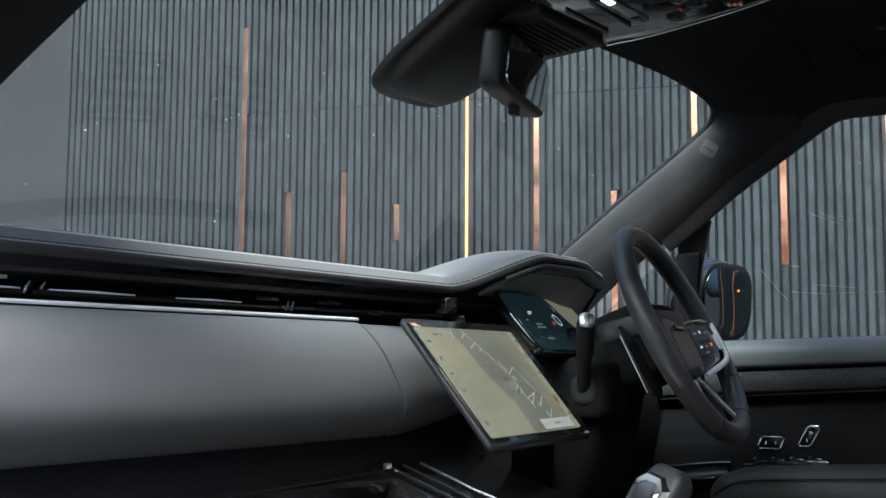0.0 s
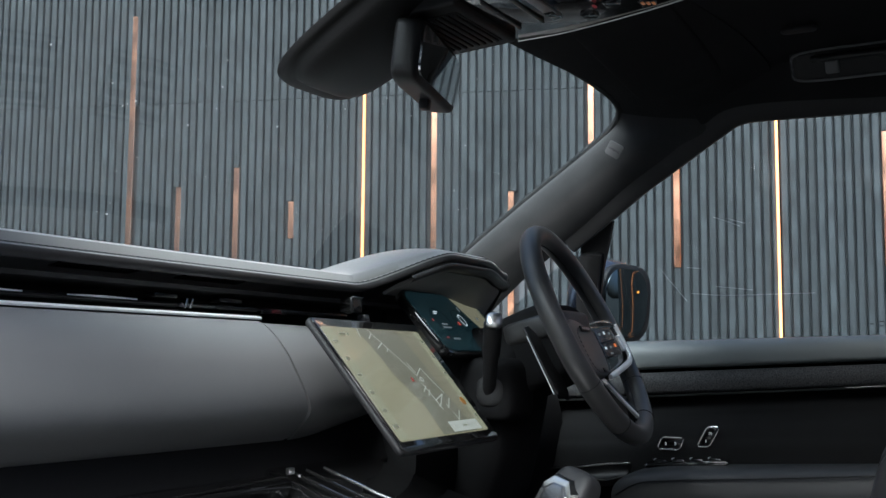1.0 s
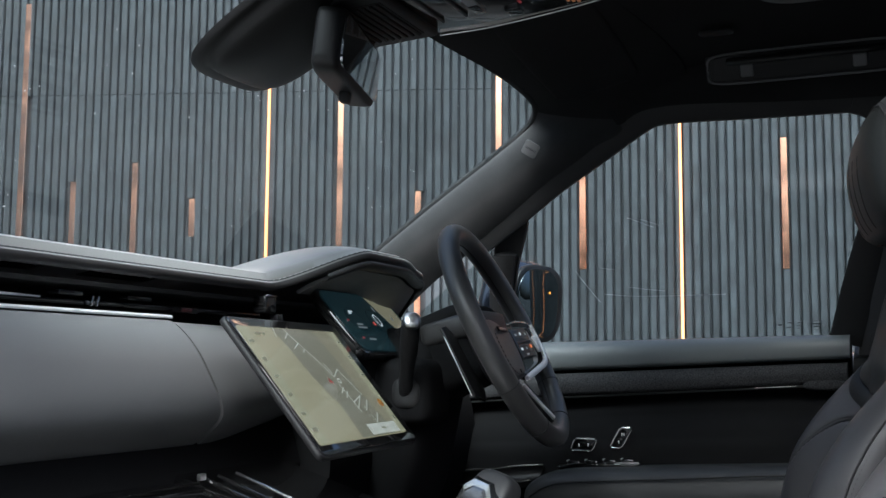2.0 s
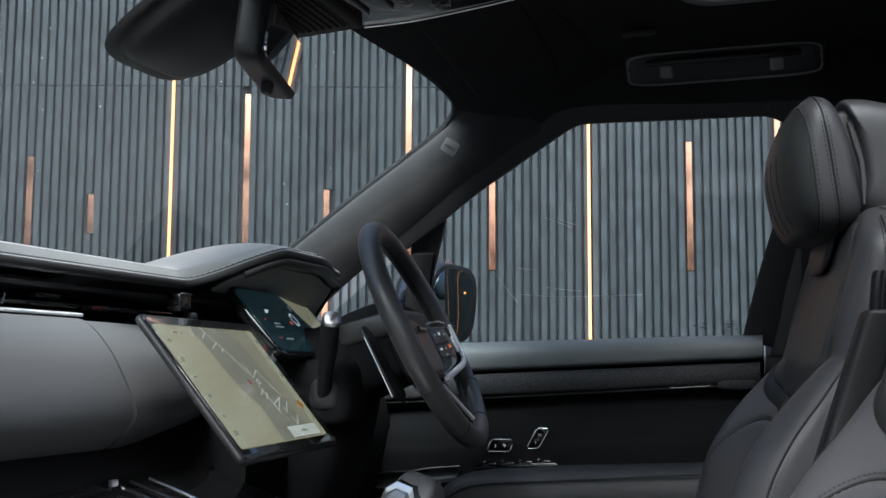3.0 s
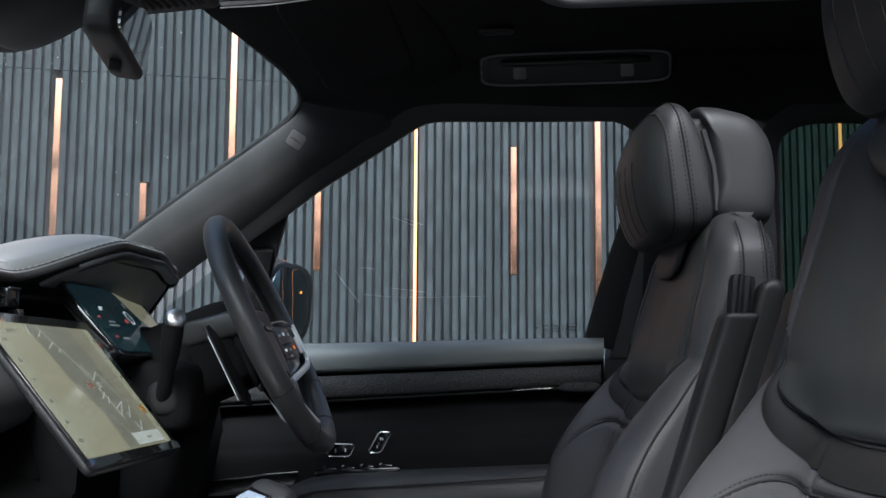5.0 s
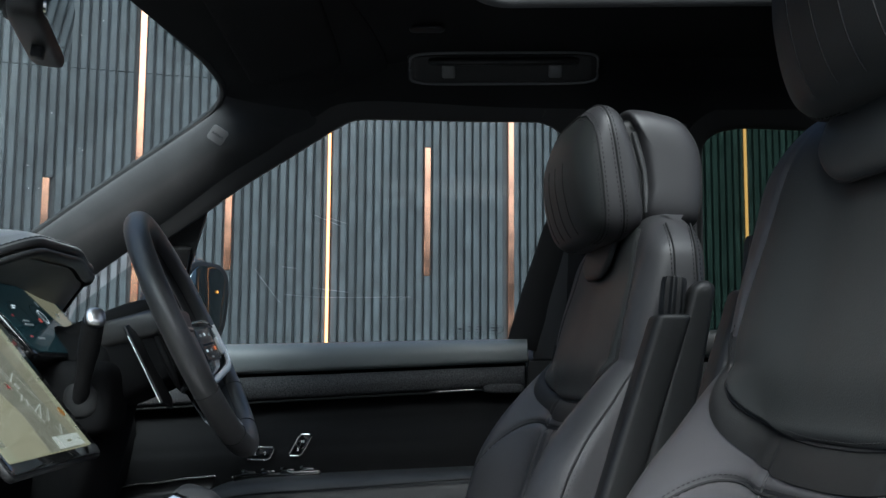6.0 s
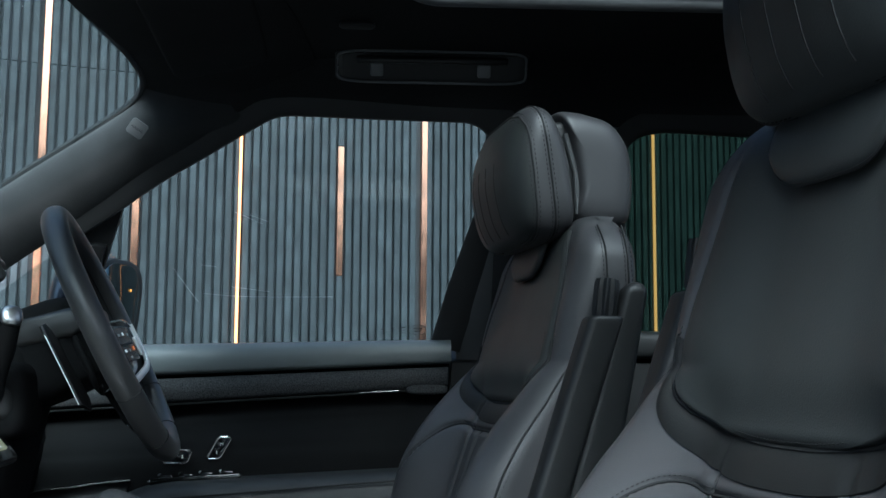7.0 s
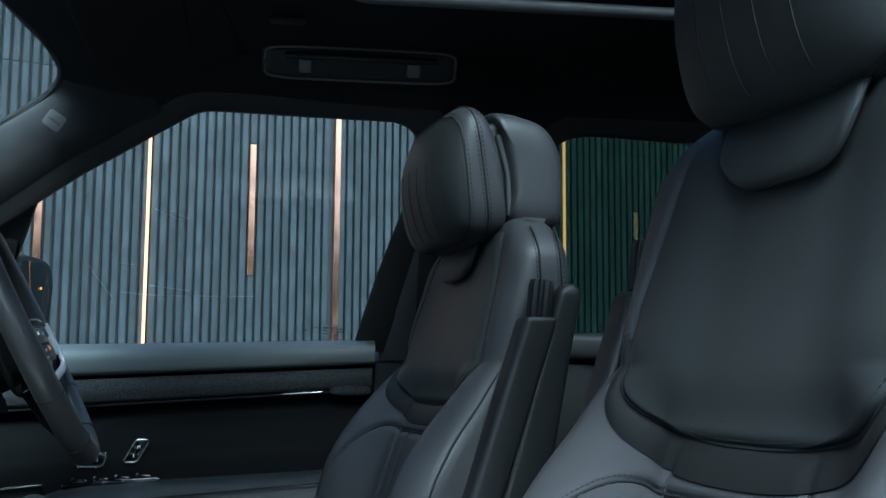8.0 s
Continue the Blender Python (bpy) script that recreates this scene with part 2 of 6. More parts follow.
def tube(pts, r, sides=8, bm=None, closed=False, flat=1.0, up=(0, 0, 1)):
    """A round or flattened bar along points; r may be a number or one per point."""
    pts = [Vector(p) for p in pts]
    n = len(pts)
    rings = []
    for i, p in enumerate(pts):
        a = pts[(i - 1) % n] if closed or i else p
        b = pts[(i + 1) % n] if closed or i < n - 1 else p
        d = (b - a).normalized()
        s = d.cross(Vector(up))
        if s.length < 1e-4:
            s = d.cross(Vector((1, 0, 0)))
        s.normalize()
        u = s.cross(d)
        rr = r[i] if isinstance(r, (list, tuple)) else r
        rings.append([p + s * (rr * math.cos(q)) + u * (rr * flat * math.sin(q)) for q in (2 * math.pi * k / sides for k in range(sides))])
    if closed:
        rings.append(rings[0])
        bm = loft(rings, True, False, bm)
        bmesh.ops.remove_doubles(bm, verts=bm.verts, dist=1e-6)
        return bm
    return loft(rings, True, True, bm)


def sheet(f, nu, nv, thick=None, bm=None):
    """A grid of f(u, v), u and v from 0 to 1; with thick, a vector or function to the back, a closed slab."""
    bm = bm or bmesh.new()
    A = [[Vector(f(i / nu, j / nv)) for j in range(nv + 1)] for i in range(nu + 1)]
    V = [[bm.verts.new(p) for p in row] for row in A]
    for i in range(nu):
        for j in range(nv):
            bm.faces.new((V[i][j], V[i + 1][j], V[i + 1][j + 1], V[i][j + 1]))
    if thick is not None:
        t = Vector(thick)
        W = [[bm.verts.new(p + t) for p in row] for row in A]
        for i in range(nu):
            for j in range(nv):
                bm.faces.new((W[i][j], W[i][j + 1], W[i + 1][j + 1], W[i + 1][j]))
        for i in range(nu):
            bm.faces.new((V[i][0], W[i][0], W[i + 1][0], V[i + 1][0]))
            bm.faces.new((V[i][nv], V[i + 1][nv], W[i + 1][nv], W[i][nv]))
        for j in range(nv):
            bm.faces.new((V[0][j], V[0][j + 1], W[0][j + 1], W[0][j]))
            bm.faces.new((V[nu][j], W[nu][j], W[nu][j + 1], V[nu][j + 1]))
    return bm


def prism(outline, thick, bevel=0.0, seg=2, bm=None):
    """A flat plate from an outline of (x, y) in its own plane, thick in z, centred."""
    own = bmesh.new()
    vs = [own.verts.new((x, y, -thick / 2)) for x, y in outline]
    f = own.faces.new(vs)
    g = bmesh.ops.extrude_face_region(own, geom=[f])
    bmesh.ops.translate(own, vec=(0, 0, thick), verts=[v for v in g["geom"] if isinstance(v, bmesh.types.BMVert)])
    if bevel:
        bmesh.ops.recalc_face_normals(own, faces=own.faces)
        es = [e for e in own.edges if e.is_manifold and e.calc_face_angle(0) > 1.2]
        bmesh.ops.bevel(own, geom=es, offset=bevel, segments=seg, profile=0.5, affect="EDGES")
    return join(bm, own)


def rounded(w, h, r, n=6):
    """The outline of a rounded rectangle."""
    out = []
    for cx, cy, a in ((w / 2 - r, h / 2 - r, 0), (-w / 2 + r, h / 2 - r, 90), (-w / 2 + r, -h / 2 + r, 180), (w / 2 - r, -h / 2 + r, 270)):
        for k in range(n + 1):
            q = radians(a + 90 * k / n)
            out.append((cx + r * math.cos(q), cy + r * math.sin(q)))
    return out


def stitches(pts, length=0.005, gap=0.003, r=0.0007, bm=None):
    """Thread dashes along a line."""
    bm = bm or bmesh.new()
    P = [Vector(p) for p in pts]
    L = [0.0]
    for a, b in zip(P, P[1:]):
        L.append(L[-1] + (b - a).length)

    def at(s):
        for k in range(len(P) - 1):
            if s <= L[k + 1]:
                return P[k].lerp(P[k + 1], (s - L[k]) / max(L[k + 1] - L[k], 1e-9))
        return P[-1]
    s = 0.0
    while s + length < L[-1]:
        tube([at(s), at(s + length / 2), at(s + length)], [r * 0.6, r, r * 0.6], 4, bm)
        s += length + gap
    return bm


def clamp(x, a=0.0, b=1.0):
    return max(a, min(b, x))


def ease(x):
    x = clamp(x)
    return x * x * (3 - 2 * x)


def superellipsoid(w, h, d, e1=0.45, e2=0.45, nu=40, nv=28, at=(0, 0, 0), shape=None):
    """A padded block: w across x, d along y, h along z; smaller exponents are boxier."""
    sg = lambda x, e: math.copysign(abs(x) ** e, x)
    rings = []
    for j in range(1, nv):
        b = -math.pi / 2 + math.pi * j / nv
        ring = []
        for i in range(nu):
            a = 2 * math.pi * i / nu
            p = Vector((w / 2 * sg(math.cos(b), e1) * sg(math.cos(a), e2), d / 2 * sg(math.cos(b), e1) * sg(math.sin(a), e2), h / 2 * sg(math.sin(b), e1)))
            ring.append((shape(p) if shape else p) + Vector(at))
        rings.append(ring)
    return loft(rings)


# ---- the yard: ground, slatted wall with copper strips and light lines ----
ground = part("ground", sheet(lambda u, v: (-600 + 1200 * u, -600 + 1200 * v, 0), 2, 2), ASPHALT, smooth=False)
tagged(ground, "dark asphalt yard around the parked car", "ground", kind="structure")

WALL = Matrix(((-0.3134, -0.9496, 0, 2.6), (0.9496, -0.3134, 0, 0), (0, 0, 1, 0), (0, 0, 0, 1)))   # x along the wall, y towards the car
WALL_A, WALL_B, WALL_TOP = -3.4, 3.98, 2.85
wall = part("wall_cladding", box((WALL_B - WALL_A, 0.2, WALL_TOP), ((WALL_A + WALL_B) / 2, -0.125, WALL_TOP / 2)), BACKING, smooth=False)
wall.matrix_world = WALL
tagged(wall, "dark backing wall behind vertical slate-grey slats", "wall", kind="structure")
far_wall = part("wall_beyond", box((6.0, 0.3, 4.6), (WALL_B + 3.3, -0.6, 2.3), 0.01), RENDER, smooth=False)
far_wall.matrix_world = WALL
tagged(far_wall, "plain grey rendered wall beyond the slats", "wall", kind="structure")

behind = part("wall_behind", box((0.3, 40, 4.3), (-9.0, 0, 2.15), 0.01), PLAIN_WALL, smooth=False)
tagged(behind, "plain dark wall that closes the yard", "wall", kind="structure")

house = part("wall_across_yard", box((0.4, 14.0, 5.9), (-6.6, 9.8, 2.95), 0.01), PALE_WALL, smooth=False)
tagged(house, "tall pale rendered wall across the yard from the slats", "wall", kind="structure")

PITCH, SLAT, JOINT = 0.029, 0.0208, 2.092
STRIPS = [  # place along the wall, bottom, top, kind
    (3.150, 0.9, 2.434, "copper"), (2.955, 0.9, 1.780, "copper"), (2.732, 0.9, 1.846, "copper"), (2.522, 1.583, 1.718, "copper"),
    (2.254, 0.2, 2.84, "light"), (2.000, 0.9, 2.067, "copper"), (1.728, 1.2, 1.738, "copper"), (1.452, 0.9, 2.83, "copper"),
    (1.168, 1.467, 1.90, "copper"), (0.842, 0.2, 2.84, "light"), (0.501, 1.468, 1.910, "copper"), (0.199, 0.9, 2.83, "copper"),
    (-0.725, 0.2, 2.84, "light"), (-1.063, 0.9, 1.795, "copper"), (-1.62, 1.2, 2.2, "copper"), (-2.3, 0.2, 2.84, "light"),
]


def slat_mesh(z0, z1, width, depth, name, material, bevel=0.002):
    bm = box((width, depth, z1 - z0), (0, 0, (z0 + z1) / 2), bevel, 1)
    me = bpy.data.meshes.new(name)
    bm.to_mesh(me)
    bm.free()
    me.materials.append(material)
    return me


# ---- car body ----
def side_x(z):
    return 0.785 - 0.45 * (z - 1.2)


def on_side(y, z, out=0.0):
    return Vector((side_x(z) + out, y, z))


car = thing("car_body", (0, 0, 0), "dark grey luxury car body with black suede-lined cabin", "car")


def ribbon(lineA, lineB, bulge, thick, n=24, m=10, sign=1):
    """A padded trim strip between two edges, bulging into the cabin."""
    A, B = smooth_line(lineA, n + 1), smooth_line(lineB, n + 1)
    bm = bmesh.new()

    def f(u, v):
        i = round(u * n)
        p = A[i].lerp(B[i], v)
        return (sign * (p.x - bulge * math.sin(math.pi * v) ** 0.7), p.y, p.z)
    sheet(f, n, m, (sign * thick, 0, 0.45 * thick), bm)
    return bm


# windscreen edge and front-window edge of the front pillar; both run on round the corner into the roof lining
WS_EDGE = [(0.750, 1.300, 1.255), (0.688, 1.078, 1.385), (0.667, 0.955, 1.463), (0.650, 0.832, 1.539), (0.640, 0.776, 1.574), (0.627, 0.742, 1.596), (0.604, 0.723, 1.613), (0.575, 0.716, 1.622), (0.535, 0.716, 1.630), (0.445, 0.723, 1.640), (0.330, 0.737, 1.648), (0.220, 0.750, 1.651)]
FW_EDGE = [(0.765, 1.045, 1.243), (0.732, 0.946, 1.317), (0.691, 0.792, 1.410), (0.664, 0.698, 1.469), (0.642, 0.610, 1.515), (0.628, 0.548, 1.548), (0.613, 0.500, 1.585), (0.598, 0.460, 1.620), (0.565, 0.440, 1.652), (0.450, 0.450, 1.672), (0.330, 0.470, 1.680), (0.220, 0.490, 1.684)]


def pillar_trim(u0, u1):
    """A stretch of the padded pillar cover: it bulges into the cabin and turns into the lining of the windscreen header."""
    n, m = 120, 14
    A, B = smooth_line(WS_EDGE, n + 1), smooth_line(FW_EDGE, n + 1)

    def f(u, v):
        i = round((u0 + (u1 - u0) * u) * n)
        p = A[i].lerp(B[i], v * (0.86 + 0.14 * ease((i / n - 0.40) / 0.12)))
        turn = ease((i / n - 0.30) / 0.35)
        b = math.sin(math.pi * v) ** 0.7
        return (p.x - 0.034 * (1 - turn) * b, p.y, p.z - 0.012 * turn * b)
    return sheet(f, round((u1 - u0) * n), m, (0.035, 0, 0.025))


# one cover, darker from 0.55 on to paint the end of the pillar's lit patch
part("front_pillar", pillar_trim(0.0, 0.55), SUEDE, car, "black suede-covered windscreen pillar")
part("header_trim", pillar_trim(0.55, 1.0), HEADLINER, car, "black lining along the windscreen header")
part("windscreen_seal", tube(smooth_line([(x + 0.004, y + 0.004, z + 0.002) for x, y, z in WS_EDGE], 90), 0.0065, 8), DARK, car, "black seal along the windscreen edge")
part("front_pillar", ribbon(WS_EDGE[:6], [(x + 0.16, y - 0.03, z + 0.03) for x, y, z in FW_EDGE[:6]], 0.0, 0.03, sign=-1), DOOR_BLACK, car, "black windscreen pillar on the open side")


def opening_frame(edge, wide, sign=1):
    """A black frame strip along the edge of a window opening, given as (y, z) on the car's side; it widens outwards."""
    P = smooth_line([(y, z, 0) for y, z in edge], 6 * len(edge))
    rows = []
    for k, p in enumerate(P):
        d = (P[min(k + 1, len(P) - 1)] - P[max(k - 1, 0)]).normalized()
        nrm = Vector((d.y, -d.x, 0)) * sign
        row = []
        for w, o in ((0.0, 0.004), (0.0, -0.004), (wide * 0.15, -0.008), (wide, -0.008), (wide, 0.012), (0.004, 0.016)):
            q = p + nrm * w
            row.append(on_side(q.x, q.y, o))
        rows.append(row)
    return loft(rows)


FRONT_OPENING = [(0.860, 1.368), (0.795, 1.407), (0.698, 1.468), (0.632, 1.504), (0.567, 1.540), (0.530, 1.560), (0.509, 1.570), (0.489, 1.5735), (0.454, 1.574), (0.326, 1.571), (0.200, 1.569), (0.178, 1.567), (0.158, 1.559), (0.143, 1.544), (0.139, 1.526), (0.146, 1.490), (0.157, 1.444), (0.180, 1.378), (0.206, 1.301), (0.229, 1.223), (0.236, 1.196)]
REAR_OPENING = [(-0.112, 1.225), (-0.105, 1.360), (-0.095, 1.470), (-0.092, 1.510), (-0.098, 1.534), (-0.115, 1.549), (-0.140, 1.556), (-0.180, 1.558), (-0.350, 1.553), (-0.900, 1.545)]
# roof rail over the doors
for sgn in (1, -1):
    part("roof_rail", ribbon([(0.622, 0.56, 1.556), (0.617, 0.48, 1.575), (0.618, 0.182, 1.569), (0.622, -0.3, 1.562), (0.64, -1.2, 1.54)],
                                    [(0.575, 0.62, 1.660), (0.565, 0.48, 1.672), (0.56, 0.18, 1.676), (0.56, -0.3, 1.676), (0.57, -1.2, 1.66)], 0.008, 0.08, sign=sgn), HEADLINER, car)
part("window_frame", opening_frame(FRONT_OPENING, 0.055), DARK, car, "slim black frame of the front door window")
part("window_frame", opening_frame(REAR_OPENING, 0.035), DARK, car, "slim black frame of the rear door window")
# middle pillar; on the open side the door frame is away, so the bare post stands further back
for sgn, d in ((1, 0.0), (-1, -0.17)):
    part("middle_pillar", ribbon([(0.795, 0.188 + d, 1.17), (0.758, 0.178 + d, 1.253), (0.725, 0.157 + d, 1.326), (0.695, 0.138 + d, 1.393), (0.655, 0.122 + d, 1.495), (0.634, 0.118 + d, 1.575)],
                                 [(0.795, -0.120, 1.17), (0.758, -0.115, 1.253), (0.725, -0.110, 1.326), (0.695, -0.105, 1.393), (0.655, -0.098, 1.495), (0.634, -0.096, 1.575)], 0.022, 0.05, 30, 14, sign=sgn), PILLAR, car, "smooth dark grey pillar trim")
    part("pillar_foot", ribbon([(0.775, 0.205 + d, 0.60), (0.775, 0.205 + d, 1.0), (0.785, 0.196 + d, 1.165)], [(0.775, -0.26, 0.60), (0.775, -0.26, 1.0), (0.785, -0.22, 1.165)], 0.018, 0.05, 16, 10, sign=sgn), PLASTIC, car, "black lower pillar cover")


# roof lining with the sunroof opening
def roof_z(x, y):
    z = 1.699 - 0.036 * min(1.3, abs(x) / 0.565) ** 3.0
    hy = 0.765 - 0.078 * min(1.1, abs(x) / 0.60) ** 2
    hz = 1.381 - 0.59 * (hy - 1.095) + 0.075 * (1 - min(1.2, abs(x) / 0.66) ** 2) - 0.006
    f = ease((y - 0.36) / (hy - 0.36)) if y > 0.36 else 0.0
    return z + (hz - z) * f


SUNROOF = (-0.36, 0.36, -0.75, 0.285)
bm = bmesh.new()
xs = [-0.60 + 1.2 * i / 60 for i in range(61)]
ys = [-1.5 + 2.268 * i / 90 for i in range(91)]
xs = sorted(set([round(x, 4) for x in xs if min(abs(x - SUNROOF[0]), abs(x - SUNROOF[1])) > 0.011] + [SUNROOF[0], SUNROOF[1]]))
ys = sorted(set([round(y, 4) for y in ys if min(abs(y - SUNROOF[2]), abs(y - SUNROOF[3])) > 0.013] + [SUNROOF[2], SUNROOF[3]]))
for dz in (0.0, 0.035):
    V = {(i, j): bm.verts.new((x, min(y, 0.765 - 0.078 * min(1.1, abs(x) / 0.60) ** 2 - 0.0003 * (90 - j)) if y > 0.6 else y, roof_z(x, y) + dz)) for i, x in enumerate(xs) for j, y in enumerate(ys)}
    for i in range(len(xs) - 1):
        for j in range(len(ys) - 1):
            cx, cy = (xs[i] + xs[i + 1]) / 2, (ys[j] + ys[j + 1]) / 2
            if not (SUNROOF[0] < cx < SUNROOF[1] and SUNROOF[2] < cy < SUNROOF[3]):
                bm.faces.new((V[i, j], V[i + 1, j], V[i + 1, j + 1], V[i, j + 1]))
for v in [v for v in bm.verts if not v.link_faces]:
    bm.verts.remove(v)
ceiling = part("ceiling", bm, HEADLINER)
tagged(ceiling, "black suede headliner with an opened sunroof", "ceiling", kind="structure")

# glass
def glass_z(x, y):
    """The windscreen, crowned towards the middle."""
    return 1.381 - 0.59 * (y - 1.095) + 0.075 * (1 - min(1.2, abs(x) / 0.66) ** 2)


def header_y(x):
    return 0.765 - 0.078 * min(1.1, abs(x) / 0.60) ** 2


def ws_point(u, v):
    w = 0.785 - (0.785 - 0.605) * v
    x = w * (2 * u - 1)
    y0 = 1.40
    y = y0 - (y0 - header_y(x) + 0.012) * v
    return (x, y, glass_z(x, y))


windscreen = part("windscreen", sheet(ws_point, 40, 20, (0, 0.003, 0.005)), WINDSCREEN, car, "clear raked windscreen with dust and scratches")
windscreen.visible_shadow = False
FRONT_WIN = [(0.85, 1.185), (0.885, 1.385), (0.79, 1.455), (0.592, 1.570), (0.51, 1.610), (0.46, 1.612), (0.16, 1.606), (0.105, 1.57), (0.13, 1.385), (0.19, 1.185)]


def pane(outline, thick=0.004, out=0.035):
    bm = bmesh.new()
    for o in (out, out + thick):
        bm.faces.new([bm.verts.new(on_side(y, z, o)) for y, z in outline])
    return bm


side_window = part("side_window", pane(FRONT_WIN), CLEAR, car, "clear front door glass with faint scratches", smooth=False)
side_window.visible_shadow = False
quarter_window = part("quarter_window", pane([(1.08, 1.195), (1.04, 1.26), (0.94, 1.328), (0.865, 1.372), (0.872, 1.195)]), CLEAR, car, smooth=False)
quarter_window.visible_shadow = False
rear_window = part("rear_side_window", pane([(-0.075, 1.19), (-0.055, 1.60), (-0.9, 1.60), (-0.98, 1.19)]), PRIVACY, car, "dark green-tinted privacy glass", smooth=False)
rear_window.visible_shadow = False
rear_window_l = part("rear_side_window", pane([(-0.075, 1.19), (-0.055, 1.60), (-0.9, 1.60), (-0.98, 1.19)]), PRIVACY, car, "dark green-tinted privacy glass", smooth=False)
rear_window_l.scale = (-1, 1, 1)

# lower shell that closes the cabin
bm = box((1.78, 3.12, 0.10), (0, -0.09, 0.40), 0.02)
box((1.60, 0.06, 0.85), (0, 1.42, 0.83), 0.01, bm=bm)
box((1.60, 0.06, 1.20), (0, -1.62, 0.95), 0.01, bm=bm)
part("floor_pan", bm, PLASTIC, car)
for sgn in (1, -1):
    part("rear_pillar", box((0.06, 0.75, 0.5), (sgn * 0.70, -1.25, 1.40), 0.02, turn=(0, -sgn * 24, 0)), PLASTIC, car)
    part("rear_door", box((0.12, 1.5, 0.75), (sgn * 0.86, -0.95, 0.80), 0.03), PAINT, car)
    part("rear_trim", box((0.05, 1.45, 0.70), (sgn * 0.785, -0.95, 0.82), 0.02), DOOR_BLACK, car)
    part("rear_sill", box((0.06, 1.45, 0.05), (sgn * 0.785, -0.75, 1.198), 0.015, 3), ARM_LEATHER, car)
    part("rocker", box((0.16, 1.3, 0.16), (sgn * 0.86, 0.45, 0.42), 0.03), PAINT, car)
part("roof_panel", sheet(lambda u, v: (-0.62 + 1.24 * u, 0.30 + (header_y(-0.62 + 1.24 * u) + 0.02 - 0.30) * v, 1.745 - 0.075 * ease(v) - 0.05 * (2 * u - 1) ** 2), 24, 12, (0, 0, 0.02)), PAINT, car)
for sgn in (1, -1):
    part("roof_side", box((0.28, 1.8, 0.02), (sgn * 0.505, -0.62, 1.715), 0.005, turn=(0, sgn * 7, 0)), PAINT, car)
part("roof_rear", box((1.2, 0.8, 0.02), (0, -1.15, 1.735), 0.005), PAINT, car)

# wheels that carry the car
for x in (-0.80, 0.80):
    for y in (1.15, -1.45):
        tyre = []
        for k in range(48):
            q = 2 * math.pi * k / 48
            tyre.append([(x + dx, y + r * math.cos(q), 0.365 + r * math.sin(q)) for dx, r in ((-0.11, 0.26), (-0.125, 0.30), (-0.115, 0.35), (-0.08, 0.365), (0.08, 0.365), (0.115, 0.35), (0.125, 0.30), (0.11, 0.26))])
        tyre.append(tyre[0])
        wheel_ob = part("road_wheel", loft(tyre, True, False), PLASTIC, car, "black rubber tyre on a grey rim")
        rim_pts = [[(x + dx, y + 0.262 * math.cos(2 * math.pi * k / 48), 0.365 + 0.262 * math.sin(2 * math.pi * k / 48)) for k in range(48)] for dx in (-0.10, 0.10)]
        part("rim", loft(rim_pts), METAL, wheel_ob, "grey metal rim")

# ---- driver's door ----
door = thing("front_door", (0.80, 0.6, 0.4), "closed black leather and fabric front door of the car", "car door")


def along_y(profile, y0, y1, n=1, bend=None):
    """Sweeps an (x, z) profile along y; bend(y, z) gives the height that a point takes there."""
    rings = []
    for i in range(n + 1):
        y = y0 + (y1 - y0) * i / n
        rings.append([(x, y, bend(y, z) if bend else z) for x, z in profile])
    return loft(rings, True, True)


def door_part(name, bm, material, label="", smooth=True):
    bmesh.ops.translate(bm, vec=(-0.80, -0.6, -0.4), verts=bm.verts)
    return part(name, bm, material, door, label, smooth)


def arc_profile(pts, n=5):
    return [(p.x, p.y) for p in smooth_line([(a, b, 0) for a, b in pts], n)]


def belt(y, z):
    """The door's upper trim lines rise towards the rear, each at its own slope."""
    rows = ((1.203, 1.1995, -0.024), (1.147, 1.1490, -0.048), (1.141, 1.1435, -0.048), (1.087, 1.1020, -0.062), (1.055, 1.066, -0.060), (0.97, 0.975, -0.040), (0.45, 0.45, 0.0))
    for (a, ha, ka), (b, hb, kb) in zip(rows, rows[1:]):
        if z >= b:
            f = (z - b) / (a - b)
            return (hb + kb * (y - 0.48)) * (1 - f) + (ha + ka * (y - 0.48)) * f
    return z


sill = arc_profile([(0.83, 1.200), (0.80, 1.203), (0.772, 1.201), (0.755, 1.193), (0.748, 1.178), (0.748, 1.160), (0.753, 1.150), (0.77, 1.147), (0.83, 1.147)], 28)
door_part("belt_sill", along_y(sill, 0.20, 1.06, 24, belt), SILL, "smooth grey leather window sill")
strip = arc_profile([(0.82, 1.140), (0.765, 1.141), (0.752, 1.136), (0.745, 1.120), (0.747, 1.100), (0.756, 1.090), (0.79, 1.087), (0.82, 1.087)], 24)
door_part("fabric_band", along_y(strip, 0.205, 1.0, 24, belt), FABRIC, "grey melange woollen band")
door_part("band_edge", tube([(0.757, y, belt(y, 1.087) - 0.001) for y in (0.21, 0.4, 0.6, 0.8, 0.95)], 0.002), DARK)
door_part("bright_insert", tube([(0.7515, y, belt(y, 1.087) + 0.0005) for y in (0.292, 0.32, 0.362)], 0.0011), CHROME, "short bright line under the band")
door_part("band_tail", superellipsoid(0.020, 0.020, 0.075, 0.6, 0.6, 24, 14, at=(0.756, 0.243, 1.117)), FABRIC)
panel = arc_profile([(0.83, 1.20), (0.790, 1.15), (0.785, 1.08), (0.760, 1.055), (0.735, 1.035), (0.722, 1.012), (0.712, 0.97), (0.72, 0.80), (0.75, 0.45), (0.83, 0.45)], 50)
door_part("door_panel", along_y(panel, 0.20, 1.06, 12, belt), DOOR_BLACK, "smooth ebony door skin")
